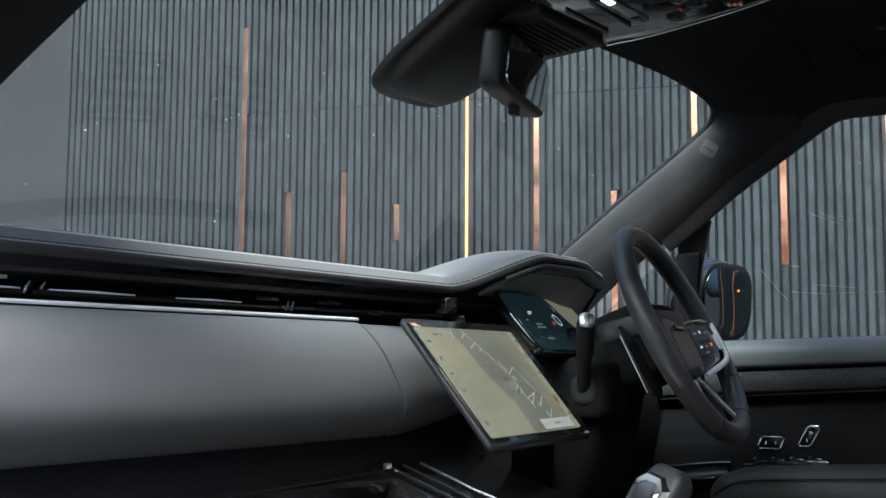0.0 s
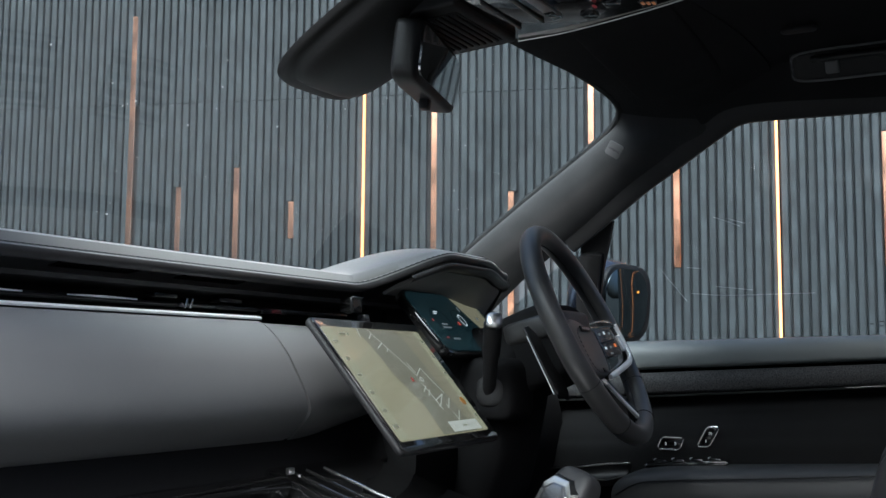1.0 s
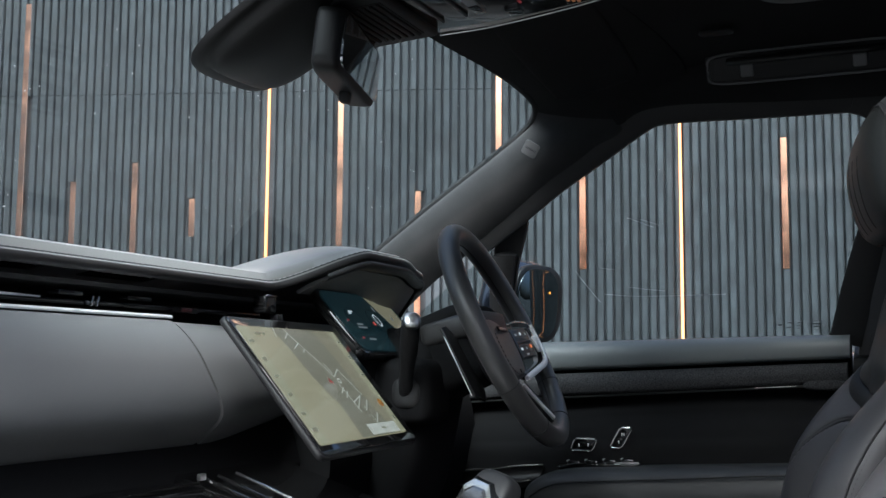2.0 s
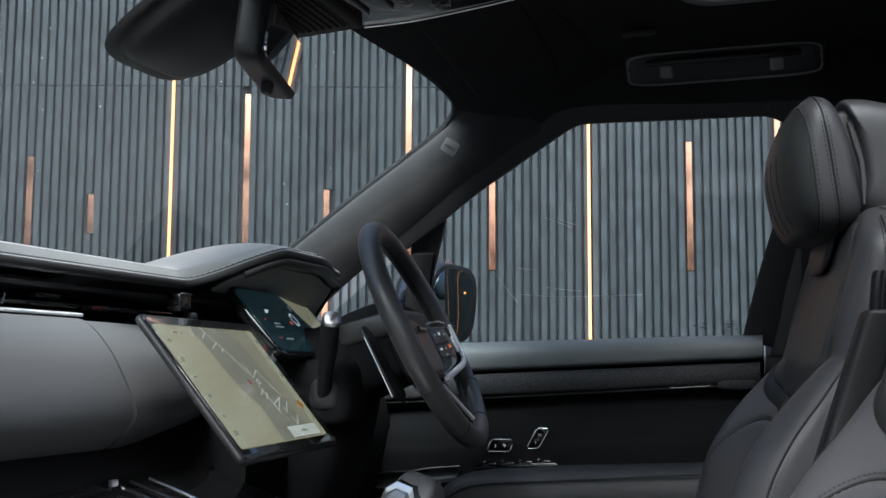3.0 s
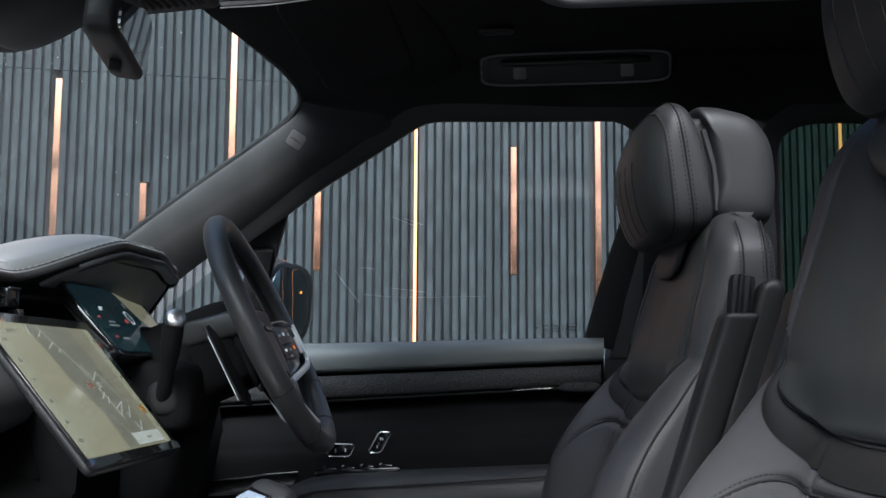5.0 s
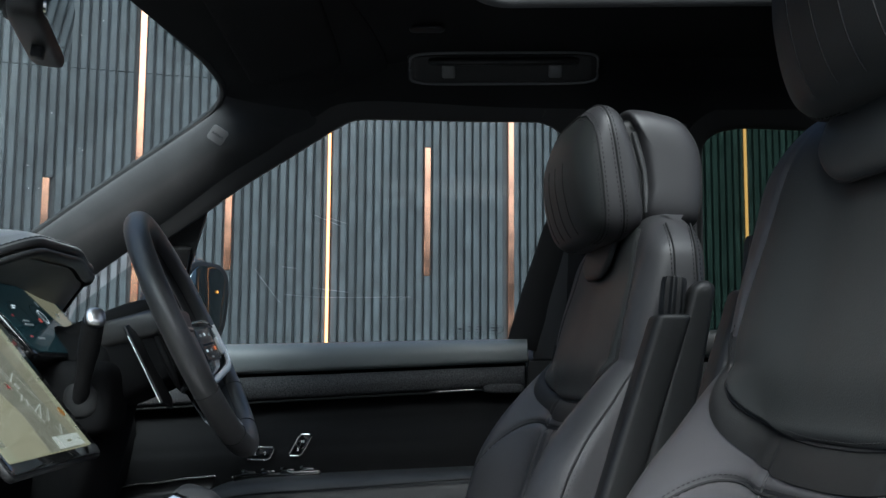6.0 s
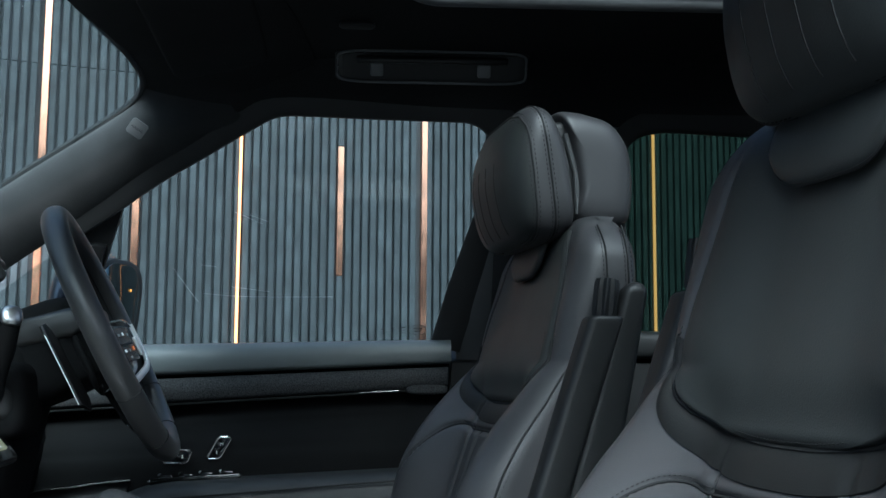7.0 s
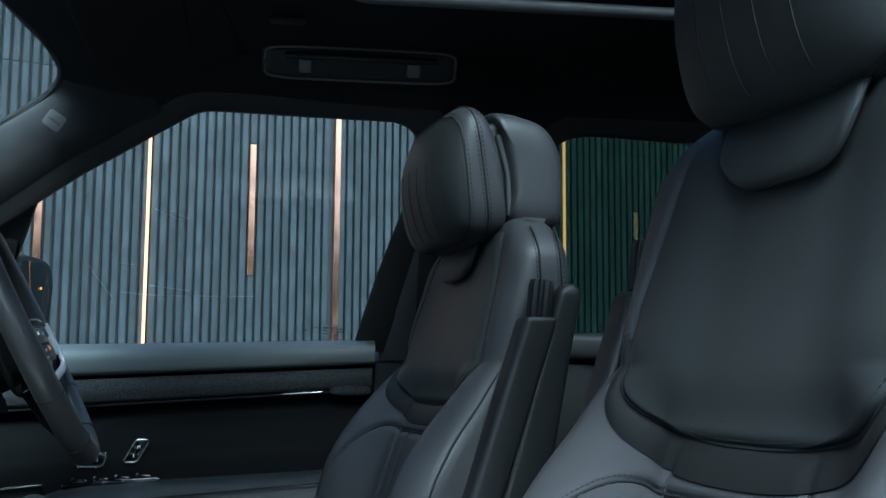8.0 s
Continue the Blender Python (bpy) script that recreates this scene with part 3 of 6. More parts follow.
door_part("outer_skin", box((0.05, 1.0, 0.75), (0.95, 0.62, 0.80), 0.02), PAINT)


def arm_ring(y, f):
    """Section of the armrest, drawn in towards its rounded front end by f."""
    c = (0.705, 0.915)
    pts = arc_profile([(0.78, 0.968), (0.70, 0.969), (0.660, 0.963), (0.640, 0.945), (0.634, 0.91), (0.65, 0.87), (0.70, 0.86), (0.78, 0.86)], 32)
    up = 0.004 - 0.055 * (y - 0.48)      # it rises gently towards the rear
    return [(c[0] + (x - c[0]) * (1 - 0.5 * f), y, c[1] + up + (z - c[1]) * (1 - 0.75 * f)) for x, z in pts]


door_part("armrest", loft([arm_ring(y, f) for y, f in [(-0.05, 0)] + [(0.02 + 0.63 * k / 8, 0) for k in range(9)] + [(0.65 + 0.12 * math.sin(math.pi / 2 * k / 12), 1 - math.cos(math.pi / 2 * k / 12)) for k in range(1, 13)]]), ARM_LEATHER, "padded black leather armrest")
door_part("armrest_seam", tube(smooth_line([(0.6365, 0.0, 0.990), (0.6365, 0.31, 0.968), (0.6360, 0.456, 0.956), (0.6360, 0.66, 0.940), (0.6395, 0.715, 0.930), (0.651, 0.755, 0.908)], 40), 0.0020, 6), SEAM)
# window-switch panel between two bright rails
sp = door_part("switch_panel", box((0.030, 0.152, 0.012), (0.7025, 0.634, 0.9655), 0.003, 2, turn=(-4, 0, 0)), GLOSS, "gloss black window-switch panel")
for x, r, drop in ((0.716, 0.0024, 0.0), (0.689, 0.0016, 0.004)):
    door_part("panel_trim", tube([(x, 0.556, 0.9765 - drop), (x, 0.634, 0.971 - drop), (x, 0.712, 0.9655 - drop)], r, 8), CHROME, "bright rail beside the window switches")
for k in range(4):
    y = 0.582 + 0.034 * k
    door_part("window_switch", box((0.015, 0.024, 0.008), (0.7020, y, 0.9775 - 0.07 * (y - 0.556)), 0.003, 2), GLOSS)
    door_part("switch_lip", box((0.013, 0.003, 0.003), (0.7020, y + 0.0115, 0.9805 - 0.07 * (y - 0.556)), 0.0008), METAL)
upper = smooth_line([(0.706, 0.745, 0.962), (0.702, 0.80, 0.957), (0.700, 0.845, 0.950), (0.700, 0.885, 0.946), (0.699, 0.914, 0.939), (0.690, 0.931, 0.921)], 30)
lower = smooth_line([(0.676, 0.760, 0.936), (0.671, 0.781, 0.931), (0.670, 0.814, 0.928), (0.676, 0.860, 0.922), (0.684, 0.900, 0.918), (0.688, 0.929, 0.919)], 30)
door_part("door_pull", sheet(lambda u, v: upper[round(29 * u)].lerp(lower[round(29 * u)], v) + Vector((0.016 * math.sin(math.pi * v), 0, -0.008 * math.sin(math.pi * v))), 29, 6, (0.012, 0, -0.012)), PLASTIC, "black hollow of the door pull")
door_part("pull_trim", tube(upper, 0.0022, 8), CHROME, "curved bright line of the door pull")
door_part("pull_trim", tube(lower[:14], 0.0017, 8), CHROME)


# seat-memory keys in slanted chrome bezels
def memory_key(y, z, slant, w, h):
    ol = [(-w / 2 - slant * h / 2, -h / 2), (w / 2 - slant * h / 2, -h / 2), (w / 2 + slant * h / 2, h / 2), (-w / 2 + slant * h / 2, h / 2)]
    M = Matrix.Translation((0.7150, y, z)) @ Matrix(((0, 0, -1, 0), (-1, 0, 0, 0), (0, 1, 0, 0), (0, 0, 0, 1)))
    own = prism(ol, 0.006, 0.0030, 3)
    bmesh.ops.transform(own, matrix=M, verts=own.verts)
    key = door_part("memory_key", own, GLOSS, "gloss black seat-memory key")
    ring = []
    n = 12
    inset = 0.004
    for (ax, ay), (bx, by) in zip(ol, ol[1:] + ol[:1]):
        d = Vector((bx - ax, by - ay)).normalized() * inset
        ring += [(ax + d.x, ay + d.y), (bx - d.x, by - d.y)]
    own = tube([M @ Vector((x, yy, 0.003)) for x, yy in ring], 0.0018, 8, closed=True)
    door_part("bezel", own, CHROME, "bright chrome bezel")
    return M


def writing(text, size, M, material, parent, depth=0.0003):
    cu = bpy.data.curves.new("text", "FONT")
    cu.body, cu.size, cu.extrude, cu.align_x, cu.align_y = text, size, depth, "CENTER", "CENTER"
    tmp = bpy.data.objects.new("text", cu)
    me = bpy.data.meshes.new_from_object(tmp)
    bpy.data.objects.remove(tmp)
    bpy.data.curves.remove(cu)
    me.transform(M)
    me.materials.append(material)
    ob = new("lettering", me)
    ob.parent = parent
    return ob


for y, z, slant, w, h, marks in ((0.598, 1.016, 0.55, 0.023, 0.037, (("M", 0.004, 0.006), ("1", -0.004, -0.008))), (0.669, 1.001, 0.40, 0.043, 0.022, (("3", -0.009, -0.001), ("2", 0.009, 0.0)))):
    M = memory_key(y, z, slant, w, h)
    for ch, dx, dy in marks:
        writing(ch, 0.0075, Matrix.Translation((-0.80, -0.6, -0.4)) @ M @ Matrix.Translation((dx, dy, 0.0034)), WHITE, door)

# airbag tag on the front pillar
TAG = Matrix.Translation((0.582, 0.727, 1.540)) @ Matrix(((0.30, -0.40, -0.866, 0), (-0.80, -0.598, 0.0, 0), (-0.518, 0.693, -0.50, 0), (0, 0, 0, 1)))
own = prism(rounded(0.029, 0.029, 0.005), 0.003, 0.001)
bmesh.ops.transform(own, matrix=TAG, verts=own.verts)
tag_ob = part("airbag_tag", own, TAG_GREY, car, "small grey airbag tag")
writing("AIRBAG", 0.0062, TAG @ Matrix.Translation((0, 0, 0.0017)), DARK, tag_ob, 0.0001)

# dark panel at the foot of the pillar, behind the wing mirror
bm = bmesh.new()
corners = [(0.775, 1.425), (0.812, 1.335), (0.828, 1.280), (0.838, 1.195), (0.876, 1.195), (0.868, 1.300), (0.850, 1.385)]
faces = [[bm.verts.new(on_side(y, z, o)) for y, z in corners] for o in (0.020, 0.030)]
for f in faces:
    bm.faces.new(f)
for k in range(7):
    bm.faces.new((faces[0][k], faces[0][(k + 1) % 7], faces[1][(k + 1) % 7], faces[1][k]))
part("sail_panel", bm, PLASTIC, car, "black plastic corner panel of the window", smooth=False)

# window post, belt, visor, ceiling oval, sunroof lip
part("window_post", ribbon([(0.785, 0.838, 1.19), (0.75, 0.828, 1.28), (0.718, 0.806, 1.36)], [(0.785, 0.878, 1.19), (0.75, 0.872, 1.28), (0.718, 0.852, 1.36)], 0.01, 0.03, 10, 4), PLASTIC, car)
part("seat_belt", ribbon([(0.645, 0.125, 1.50), (0.69, 0.130, 1.36), (0.72, 0.135, 1.15), (0.73, 0.14, 0.80)], [(0.645, 0.080, 1.50), (0.69, 0.083, 1.36), (0.72, 0.086, 1.15), (0.73, 0.09, 0.80)], 0.003, 0.003, 20, 3), BELT, car, "black webbing seat belt")
part("belt_guide", box((0.03, 0.07, 0.05), (0.640, 0.10, 1.495), 0.01, 3), PLASTIC, car)
own = prism(rounded(0.36, 0.155, 0.03), 0.016, 0.006, 3)
bmesh.ops.transform(own, matrix=pose(0.365, 0.585, 1.652, -13, 6, 0), verts=own.verts)
part("sun_visor", own, HEADLINER, car, "folded-up black sun visor")
own = prism(rounded(0.020, 0.055, 0.0095), 0.005, 0.0015)
bmesh.ops.transform(own, matrix=pose(0.425, 0.365, 1.671, 0, 8, 0), verts=own.verts)
part("ceiling_sensor", own, PLASTIC, car)
lip = []
for cx, cy, a0 in ((SUNROOF[1] - 0.05, SUNROOF[3] - 0.05, 0), (SUNROOF[0] + 0.05, SUNROOF[3] - 0.05, 90), (SUNROOF[0] + 0.05, SUNROOF[2] + 0.05, 180), (SUNROOF[1] - 0.05, SUNROOF[2] + 0.05, 270)):
    for k in range(8):
        q = radians(a0 + 90 * k / 7)
        x, y = cx + 0.055 * math.cos(q), cy + 0.055 * math.sin(q)
        lip.append((x, y, roof_z(x, y) + 0.004))
part("sunroof_lip", tube(lip, 0.012, 12, closed=True, flat=0.8), PLASTIC_LIGHT, car, "soft grey edge round the sunroof opening")
part("sunroof_frame", tube([(x * 0.97, y, z + 0.03) for x, y, z in lip], 0.010, 8, closed=True), PLASTIC, car)
own = sheet(lambda u, v: (-0.38 + 0.76 * u, -0.80 + 1.075 * v, 1.752 - 0.02 * (2 * u - 1) ** 2), 8, 4, (0, 0, 0.006))
part("sunroof_glass", own, ROOF_GLASS, car, "dark tinted sunroof glass")
for x in (-0.33, 0.33):
    part("sunroof_rail", box((0.03, 0.95, 0.02), (x, -0.25, 1.735), 0.003), PLASTIC, car)
part("sunroof_arm", box((0.02, 0.16, 0.012), (0.335, -0.02, 1.752), 0.003, turn=(6, 0, 0)), METAL, car)

# dust on the windscreen, scratches and a maker's stamp on the door glass
rnd = random.Random(5)
own = bmesh.new()
for _ in range(80):
    x, v = rnd.uniform(-0.68, 0.58), rnd.uniform(0.12, 0.95)
    w = 0.785 - 0.18 * v
    q = ws_point((x / w + 1) / 2, v)
    r = rnd.choice((0.0003, 0.0004, 0.0005, 0.0006, 0.0009))
    a = rnd.uniform(0, 3.14)
    d = Vector((math.cos(a), 0.86 * math.sin(a), -0.5 * math.sin(a))) * r * rnd.uniform(0.8, 1.8)
    c = Vector(q) + Vector((0, -0.0012, -0.0018))
    tube([c - d, c, c + d], [r * 0.5, r * 0.8, r * 0.5], 5, own)
tagged(part("dust_specks", own, DUST, car, "pale dust specks on the windscreen"), kind="stuff")


def glass_line(name, pts, r=0.00024):
    P = [on_side(y, z, 0.034) for y, z in pts]
    part(name, tube(smooth_line(P, 10), r, 5), SCRATCH, car)


for line in ([(0.696, 1.329), (0.657, 1.272)], [(0.691, 1.319), (0.654, 1.270)], [(0.646, 1.334), (0.620, 1.331)], [(0.594, 1.297), (0.527, 1.289)], [(0.645, 1.285), (0.570, 1.280), (0.414, 1.281)], [(0.583, 1.424), (0.536, 1.405)], [(0.559, 1.420), (0.526, 1.409)]):
    glass_line("scratch", line)
ring = [on_side(0.258 + 0.016 * math.cos(q), 1.224 + 0.0085 * math.sin(q), 0.033) for q in (2 * math.pi * k / 40 for k in range(40))]
part("stamp_ring", tube(ring, 0.0006, 5, closed=True), STAMP, car)
for k, (dy, dz, w, h) in enumerate(((0.0, 0.002, 0.016, 0.0022), (0.0, -0.003, 0.012, 0.002), (0.028, 0.004, 0.010, 0.0022), (0.030, -0.001, 0.012, 0.0015), (0.029, -0.006, 0.010, 0.0015), (0.046, 0.004, 0.008, 0.002), (0.048, -0.004, 0.010, 0.0016), (0.064, 0.0, 0.006, 0.003))):
    own = bmesh.new()
    own.faces.new([own.verts.new(on_side(0.258 + dy + a * w / 2, 1.224 + dz + b * h / 2, 0.033)) for a, b in ((-1, -1), (1, -1), (1, 1), (-1, 1))])
    part("stamp_bar", own, STAMP, car, smooth=False)

# ---- seats ----
# heights in metres over the ground; v points forward along the seat
HALF = [(0.60, 0.240), (0.90, 0.250), (1.02, 0.250), (1.10, 0.242), (1.165, 0.225), (1.22, 0.222), (1.28, 0.219), (1.32, 0.212), (1.36, 0.200)]
FRONT = [(0.60, 0.190), (0.80, 0.145), (0.90, 0.122), (0.96, 0.103), (1.027, 0.081), (1.062, 0.067), (1.092, 0.048), (1.115, 0.037), (1.16, 0.031), (1.223, 0.018), (1.29, -0.002), (1.36, -0.018)]
WING = [(0.60, 0.215), (0.80, 0.200), (0.90, 0.182), (0.946, 0.173), (1.003, 0.157), (1.043, 0.136), (1.08, 0.110), (1.124, 0.072), (1.15, 0.045), (1.175, 0.012), (1.20, -0.030)]
BACK = [(0.60, 0.060), (0.90, -0.010), (1.08, -0.058), (1.20, -0.082), (1.27, -0.088), (1.36, -0.086)]
INSERT_W = [(1.10, 0.172), (1.166, 0.176), (1.22, 0.172), (1.26, 0.163), (1.30, 0.149), (1.345, 0.128)]
TOP_Z, INSERT_LOW, INSERT_TOP = 1.357, 1.102, 1.340
YAW = 9.5


def lin(table, s):
    """A smooth curve through the rows of a table."""
    if s <= table[0][0]:
        return table[0][1]
    n = len(table)
    for k in range(n - 1):
        (a, va), (b, vb) = table[k], table[k + 1]
        if s <= b:
            m0 = (vb - table[k - 1][1]) / (b - table[k - 1][0]) if k else (vb - va) / (b - a)
            m1 = (table[k + 2][1] - va) / (table[k + 2][0] - a) if k + 2 < n else (vb - va) / (b - a)
            f, h = (s - a) / (b - a), b - a
            return (1 + 2 * f) * (1 - f) ** 2 * va + f * (1 - f) ** 2 * h * m0 + f * f * (3 - 2 * f) * vb + f * f * (f - 1) * h * m1
    return table[-1][1]


def top_round(z):
    q = clamp((z - 1.300) / (TOP_Z - 1.300))
    return 1 - math.sqrt(max(0.0, 1 - q * q))


def half_width(z):
    return lin(HALF, z) * (1 - 0.30 * top_round(z))


def wing_lift(z):
    return max(0.0, lin(WING, z) - lin(FRONT, z))


CROSS_Z = 1.060


def cross_seam(u):
    """Height of the curved seam across the lower pad."""
    return CROSS_Z + 0.006 * ease((abs(u) - 0.09) / 0.04) - 2.6 * max(0.0, abs(u) - 0.135) ** 2 * 6


def seat_front(u, z):
    """Forward face of the backrest: flat in the middle, winged below, rounded at its sides and top."""
    w = half_width(z)
    lift = wing_lift(z)
    d = lin(FRONT, z) + lift * ease((abs(u) - 0.105) / 0.105)
    if z < 1.10:      # sewn creases of the lower pad
        k = math.exp(-((z - cross_seam(u)) / 0.0045) ** 2)
        if z < CROSS_Z:
            k += math.exp(-((abs(u) - 0.088) / 0.0045) ** 2) + 0.7 * math.exp(-((abs(u) - 0.040) / 0.0045) ** 2)
        elif abs(u) < 0.11:
            k += 0.8 * math.exp(-((abs(u) - 0.088) / 0.0045) ** 2)
        d -= 0.0055 * min(k, 1.1)
    if z > 1.15:      # crease beside the insert
        d -= 0.005 * math.exp(-((abs(u) - lin(INSERT_W, z) - 0.003) / 0.005) ** 2) * clamp((z - 1.15) / 0.02) * clamp((1.338 - z) / 0.03)
    r = 0.036 + 0.012 * clamp(lift / 0.05)
    e = clamp((abs(u) - (w - r)) / r)
    d -= (0.034 + 0.35 * lift) * (1 - math.sqrt(max(0.0, 1 - e * e)))
    return d - 0.030 * top_round(z)


def seat_back(u, z):
    t = abs(u) / half_width(z)
    e = clamp((t - 0.85) / 0.15)
    return lin(BACK, z) + 0.022 * (1 - math.sqrt(max(0.0, 1 - e * e))) + 0.026 * top_round(z)


def closed_curve(pts, n):
    """A smooth closed curve through (v, z) points, as n points."""
    P = [Vector((a, b, 0)) for a, b in pts]
    out = []
    for i in range(n):
        q = i / n * len(P)
        k, f = int(q), q - int(q)
        a, b, c, d = (P[(k + j - 1) % len(P)] for j in range(4))
        p = 0.5 * (2 * b + (c - a) * f + (2 * a - 5 * b + 4 * c - d) * f * f + (3 * b - a - 3 * c + d) * f ** 3)
        out.append((p.x, p.y))
    return out


class Cushion:
    """A padded block whose side view is a closed outline; its ends are rounded by the exponents n_front, n_back and n_z."""

    def __init__(self, outline, middle, half, n_front, n_back, n_z):
        self.ring, self.mid, self.half = closed_curve(outline, 96), middle, half
        self.n_front, self.n_back, self.n_z = n_front, n_back, n_z

    def ends(self, u):
        t = min(abs(u) / self.half, 1.0)
        return tuple((1 - t ** n) ** (1 / n) for n in (self.n_front, self.n_back, self.n_z))

    def at(self, u, p):
        gf, gb, gz = self.ends(u)
        dv, dz = p[0] - self.mid[0], p[1] - self.mid[1]
        return (u, self.mid[0] + dv * (gf if dv > 0 else gb), self.mid[1] + dz * gz)

    def mesh(self, place):
        rings = []
        for k in range(61):
            u = self.half * 0.9995 * math.sin(math.pi * (k / 60 - 0.5))
            rings.append([place @ Vector(self.at(u, p)) for p in self.ring])
        return loft(rings)

    def line(self, index, place, lift=0.0006, n=90):
        """The line along one point of the outline from end to end."""
        out = []
        for k in range(n + 1):
            u = self.half * 0.997 * math.sin(math.pi * (k / n - 0.5))
            p = Vector(self.at(u, self.ring[index % 96]))
            c = Vector((u * 0.9, self.mid[0], self.mid[1]))
            out.append(place @ (p + (p - c).normalized() * lift))
        return out

    def girdle(self, v_of, place, lift=0.0006):
        """A line round the block over both ends and the top, at v_of(z) along it."""
        out = []

        def inside(u, v, z):
            gf, gb, gz = self.ends(u)
            dv = (v - self.mid[0]) / max(1e-4, gf if v > self.mid[0] else gb)
            dz = (z - self.mid[1]) / max(1e-4, gz)
            a, r = math.atan2(dz, dv), math.hypot(dv, dz)
            best = min(self.ring, key=lambda q: abs((math.atan2(q[1] - self.mid[1], q[0] - self.mid[0]) - a + math.pi) % (2 * math.pi) - math.pi))
            return r < math.hypot(best[0] - self.mid[0], best[1] - self.mid[1])
        for sg in (-1, 1):
            half_line = []
            for k in range(46):
                q = math.radians(-62 + 152 * k / 45)      # from low on the end, up and over to the middle of the top
                lo, hi = 0.0, 0.3
                for _ in range(26):
                    r = (lo + hi) / 2
                    z = self.mid[1] + r * math.sin(q)
                    lo, hi = (r, hi) if inside(r * math.cos(q), v_of(z), z) else (lo, r)
                z = self.mid[1] + (lo + lift) * math.sin(q)
                half_line.append(place @ Vector((sg * (lo + lift) * math.cos(q), v_of(z), z)))
            out += half_line if sg < 0 else half_line[::-1][1:]
        return out


HEAD = Cushion([(-0.030, 1.352), (-0.027, 1.40), (-0.022, 1.445), (-0.010, 1.490), (0.004, 1.521), (0.024, 1.531), (0.044, 1.522), (0.060, 1.497), (0.072, 1.462), (0.075, 1.43), (0.072, 1.40), (0.062, 1.363), (0.045, 1.338), (0.015, 1.330), (-0.015, 1.336)], (0.020, 1.434), 0.138, 2.8, 7, 5)
SHELL = Cushion([(-0.034, 1.358), (-0.035, 1.40), (-0.030, 1.445), (-0.020, 1.490), (-0.010, 1.520), (-0.030, 1.524), (-0.055, 1.520), (-0.092, 1.508), (-0.119, 1.476), (-0.128, 1.433), (-0.126, 1.383), (-0.112, 1.352), (-0.068, 1.345)], (-0.068, 1.432), 0.133, 8, 4, 6)


def make_seat(at, inboard, label, head_shift, head_up, full=0.0):
    """A front seat; inboard is +1 or -1, the side of its folding armrest; full plumps its shoulders."""
    seat = thing("front_seat", pose(at[0], at[1], at[2], 0, 0, YAW), label, "car seat", "front seats")

    def put(u, v, z):      # the top is crowned towards the middle
        return Vector((u, v, z - 0.40 + 0.014 * max(0.0, 1 - (u / 0.205) ** 2) * ease((z - 1.25) / 0.10) + 0.75 * full * ease((z - 1.23) / 0.09)))

    def front(u, z):
        return seat_front(u, z) + full * ease((abs(u) - 0.05) / 0.10) * ease((z - 1.09) / 0.10)

    def on(u, z, up=0.0):
        return put(u, front(u, z) + up, z)
    rings = []
    n = 130
    heights = [0.62 + 0.36 * k / 18 for k in range(18)] + [0.98 + 0.34 * k / 110 for k in range(110)] + [1.32 + (TOP_Z - 0.0006 - 1.32) * math.sin(math.pi / 2 * k / 16) for k in range(17)]
    for z in heights:
        w = half_width(z)
        ring = [put(u, front(u, z), z) for u in (-w * math.cos(math.pi * i / n) for i in range(n + 1))]
        ring += [put(u, seat_back(u, z), z) for u in (w * math.cos(math.pi * i / 50) for i in range(51))]
        rings.append(ring)
    for f in (0.7, 0.4, 0.15, 0.02):      # closes the crowned top
        mid = (seat_front(0.0, heights[-1]) + seat_back(0.0, heights[-1])) / 2
        rings.append([Vector((p.x, mid + (p.y - mid) * f, p.z + 0.0012 * (1 - f))) for p in ring])
    part("backrest", loft(rings), SEAT, seat, "charcoal leather backrest with deep side bolsters")

    # the bib-shaped insert with its seam, stitching and the dark band tucked in below it
    def insert_half(z, grow=0.0):
        q = clamp((1.170 - z) / (1.170 - INSERT_LOW + grow))
        return (lin(INSERT_W, z) + grow * clamp((1.20 - z) / 0.06) * 0.5) * (1 - q ** 2.5) ** 0.42

    def insert_point(u, v):
        a, z = math.sin((u - 0.5) * math.pi), INSERT_LOW + 0.0002 + (INSERT_TOP - INSERT_LOW) * v ** 1.7
        e = clamp(min(insert_half(z) * (1 - abs(a)), (z - INSERT_LOW) * 1.1, INSERT_TOP - z + 0.006) / 0.014)
        lift = 0.006 + 0.007 * ease((1.23 - z) / 0.10)
        return on(a * insert_half(z), z, -0.004 + lift * math.sqrt(max(0.0, 1 - (1 - e) ** 2)))
    part("insert_panel", sheet(insert_point, 60, 70), INSERT, seat, "darker smooth leather insert of the backrest")
    rim_z = [INSERT_LOW + 0.0002 + (INSERT_TOP - INSERT_LOW) * (k / 70) ** 1.9 for k in range(70, -1, -1)]
    rim = [(-insert_half(z), z) for z in rim_z] + [(insert_half(z), z) for z in rim_z[::-1]]
    part("edge_seam", tube([on(a * 1.006, b - 0.001, 0.001) for a, b in rim if b < (1.22 if full else 1.34)], 0.0021, 6), SEAM, seat)
    part("stitching", stitches([on(a * 0.966, b + 0.004, 0.0078) for a, b in rim if b < 1.20], 0.0028, 0.0022, 0.0005), SEAM, seat)
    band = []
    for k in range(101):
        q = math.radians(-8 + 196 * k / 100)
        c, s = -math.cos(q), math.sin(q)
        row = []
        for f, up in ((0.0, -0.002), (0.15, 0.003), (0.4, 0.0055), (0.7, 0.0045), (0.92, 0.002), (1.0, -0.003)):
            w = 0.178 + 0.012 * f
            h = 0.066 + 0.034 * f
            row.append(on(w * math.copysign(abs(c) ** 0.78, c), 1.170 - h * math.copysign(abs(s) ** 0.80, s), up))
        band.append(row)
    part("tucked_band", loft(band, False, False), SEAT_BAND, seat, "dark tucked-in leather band")

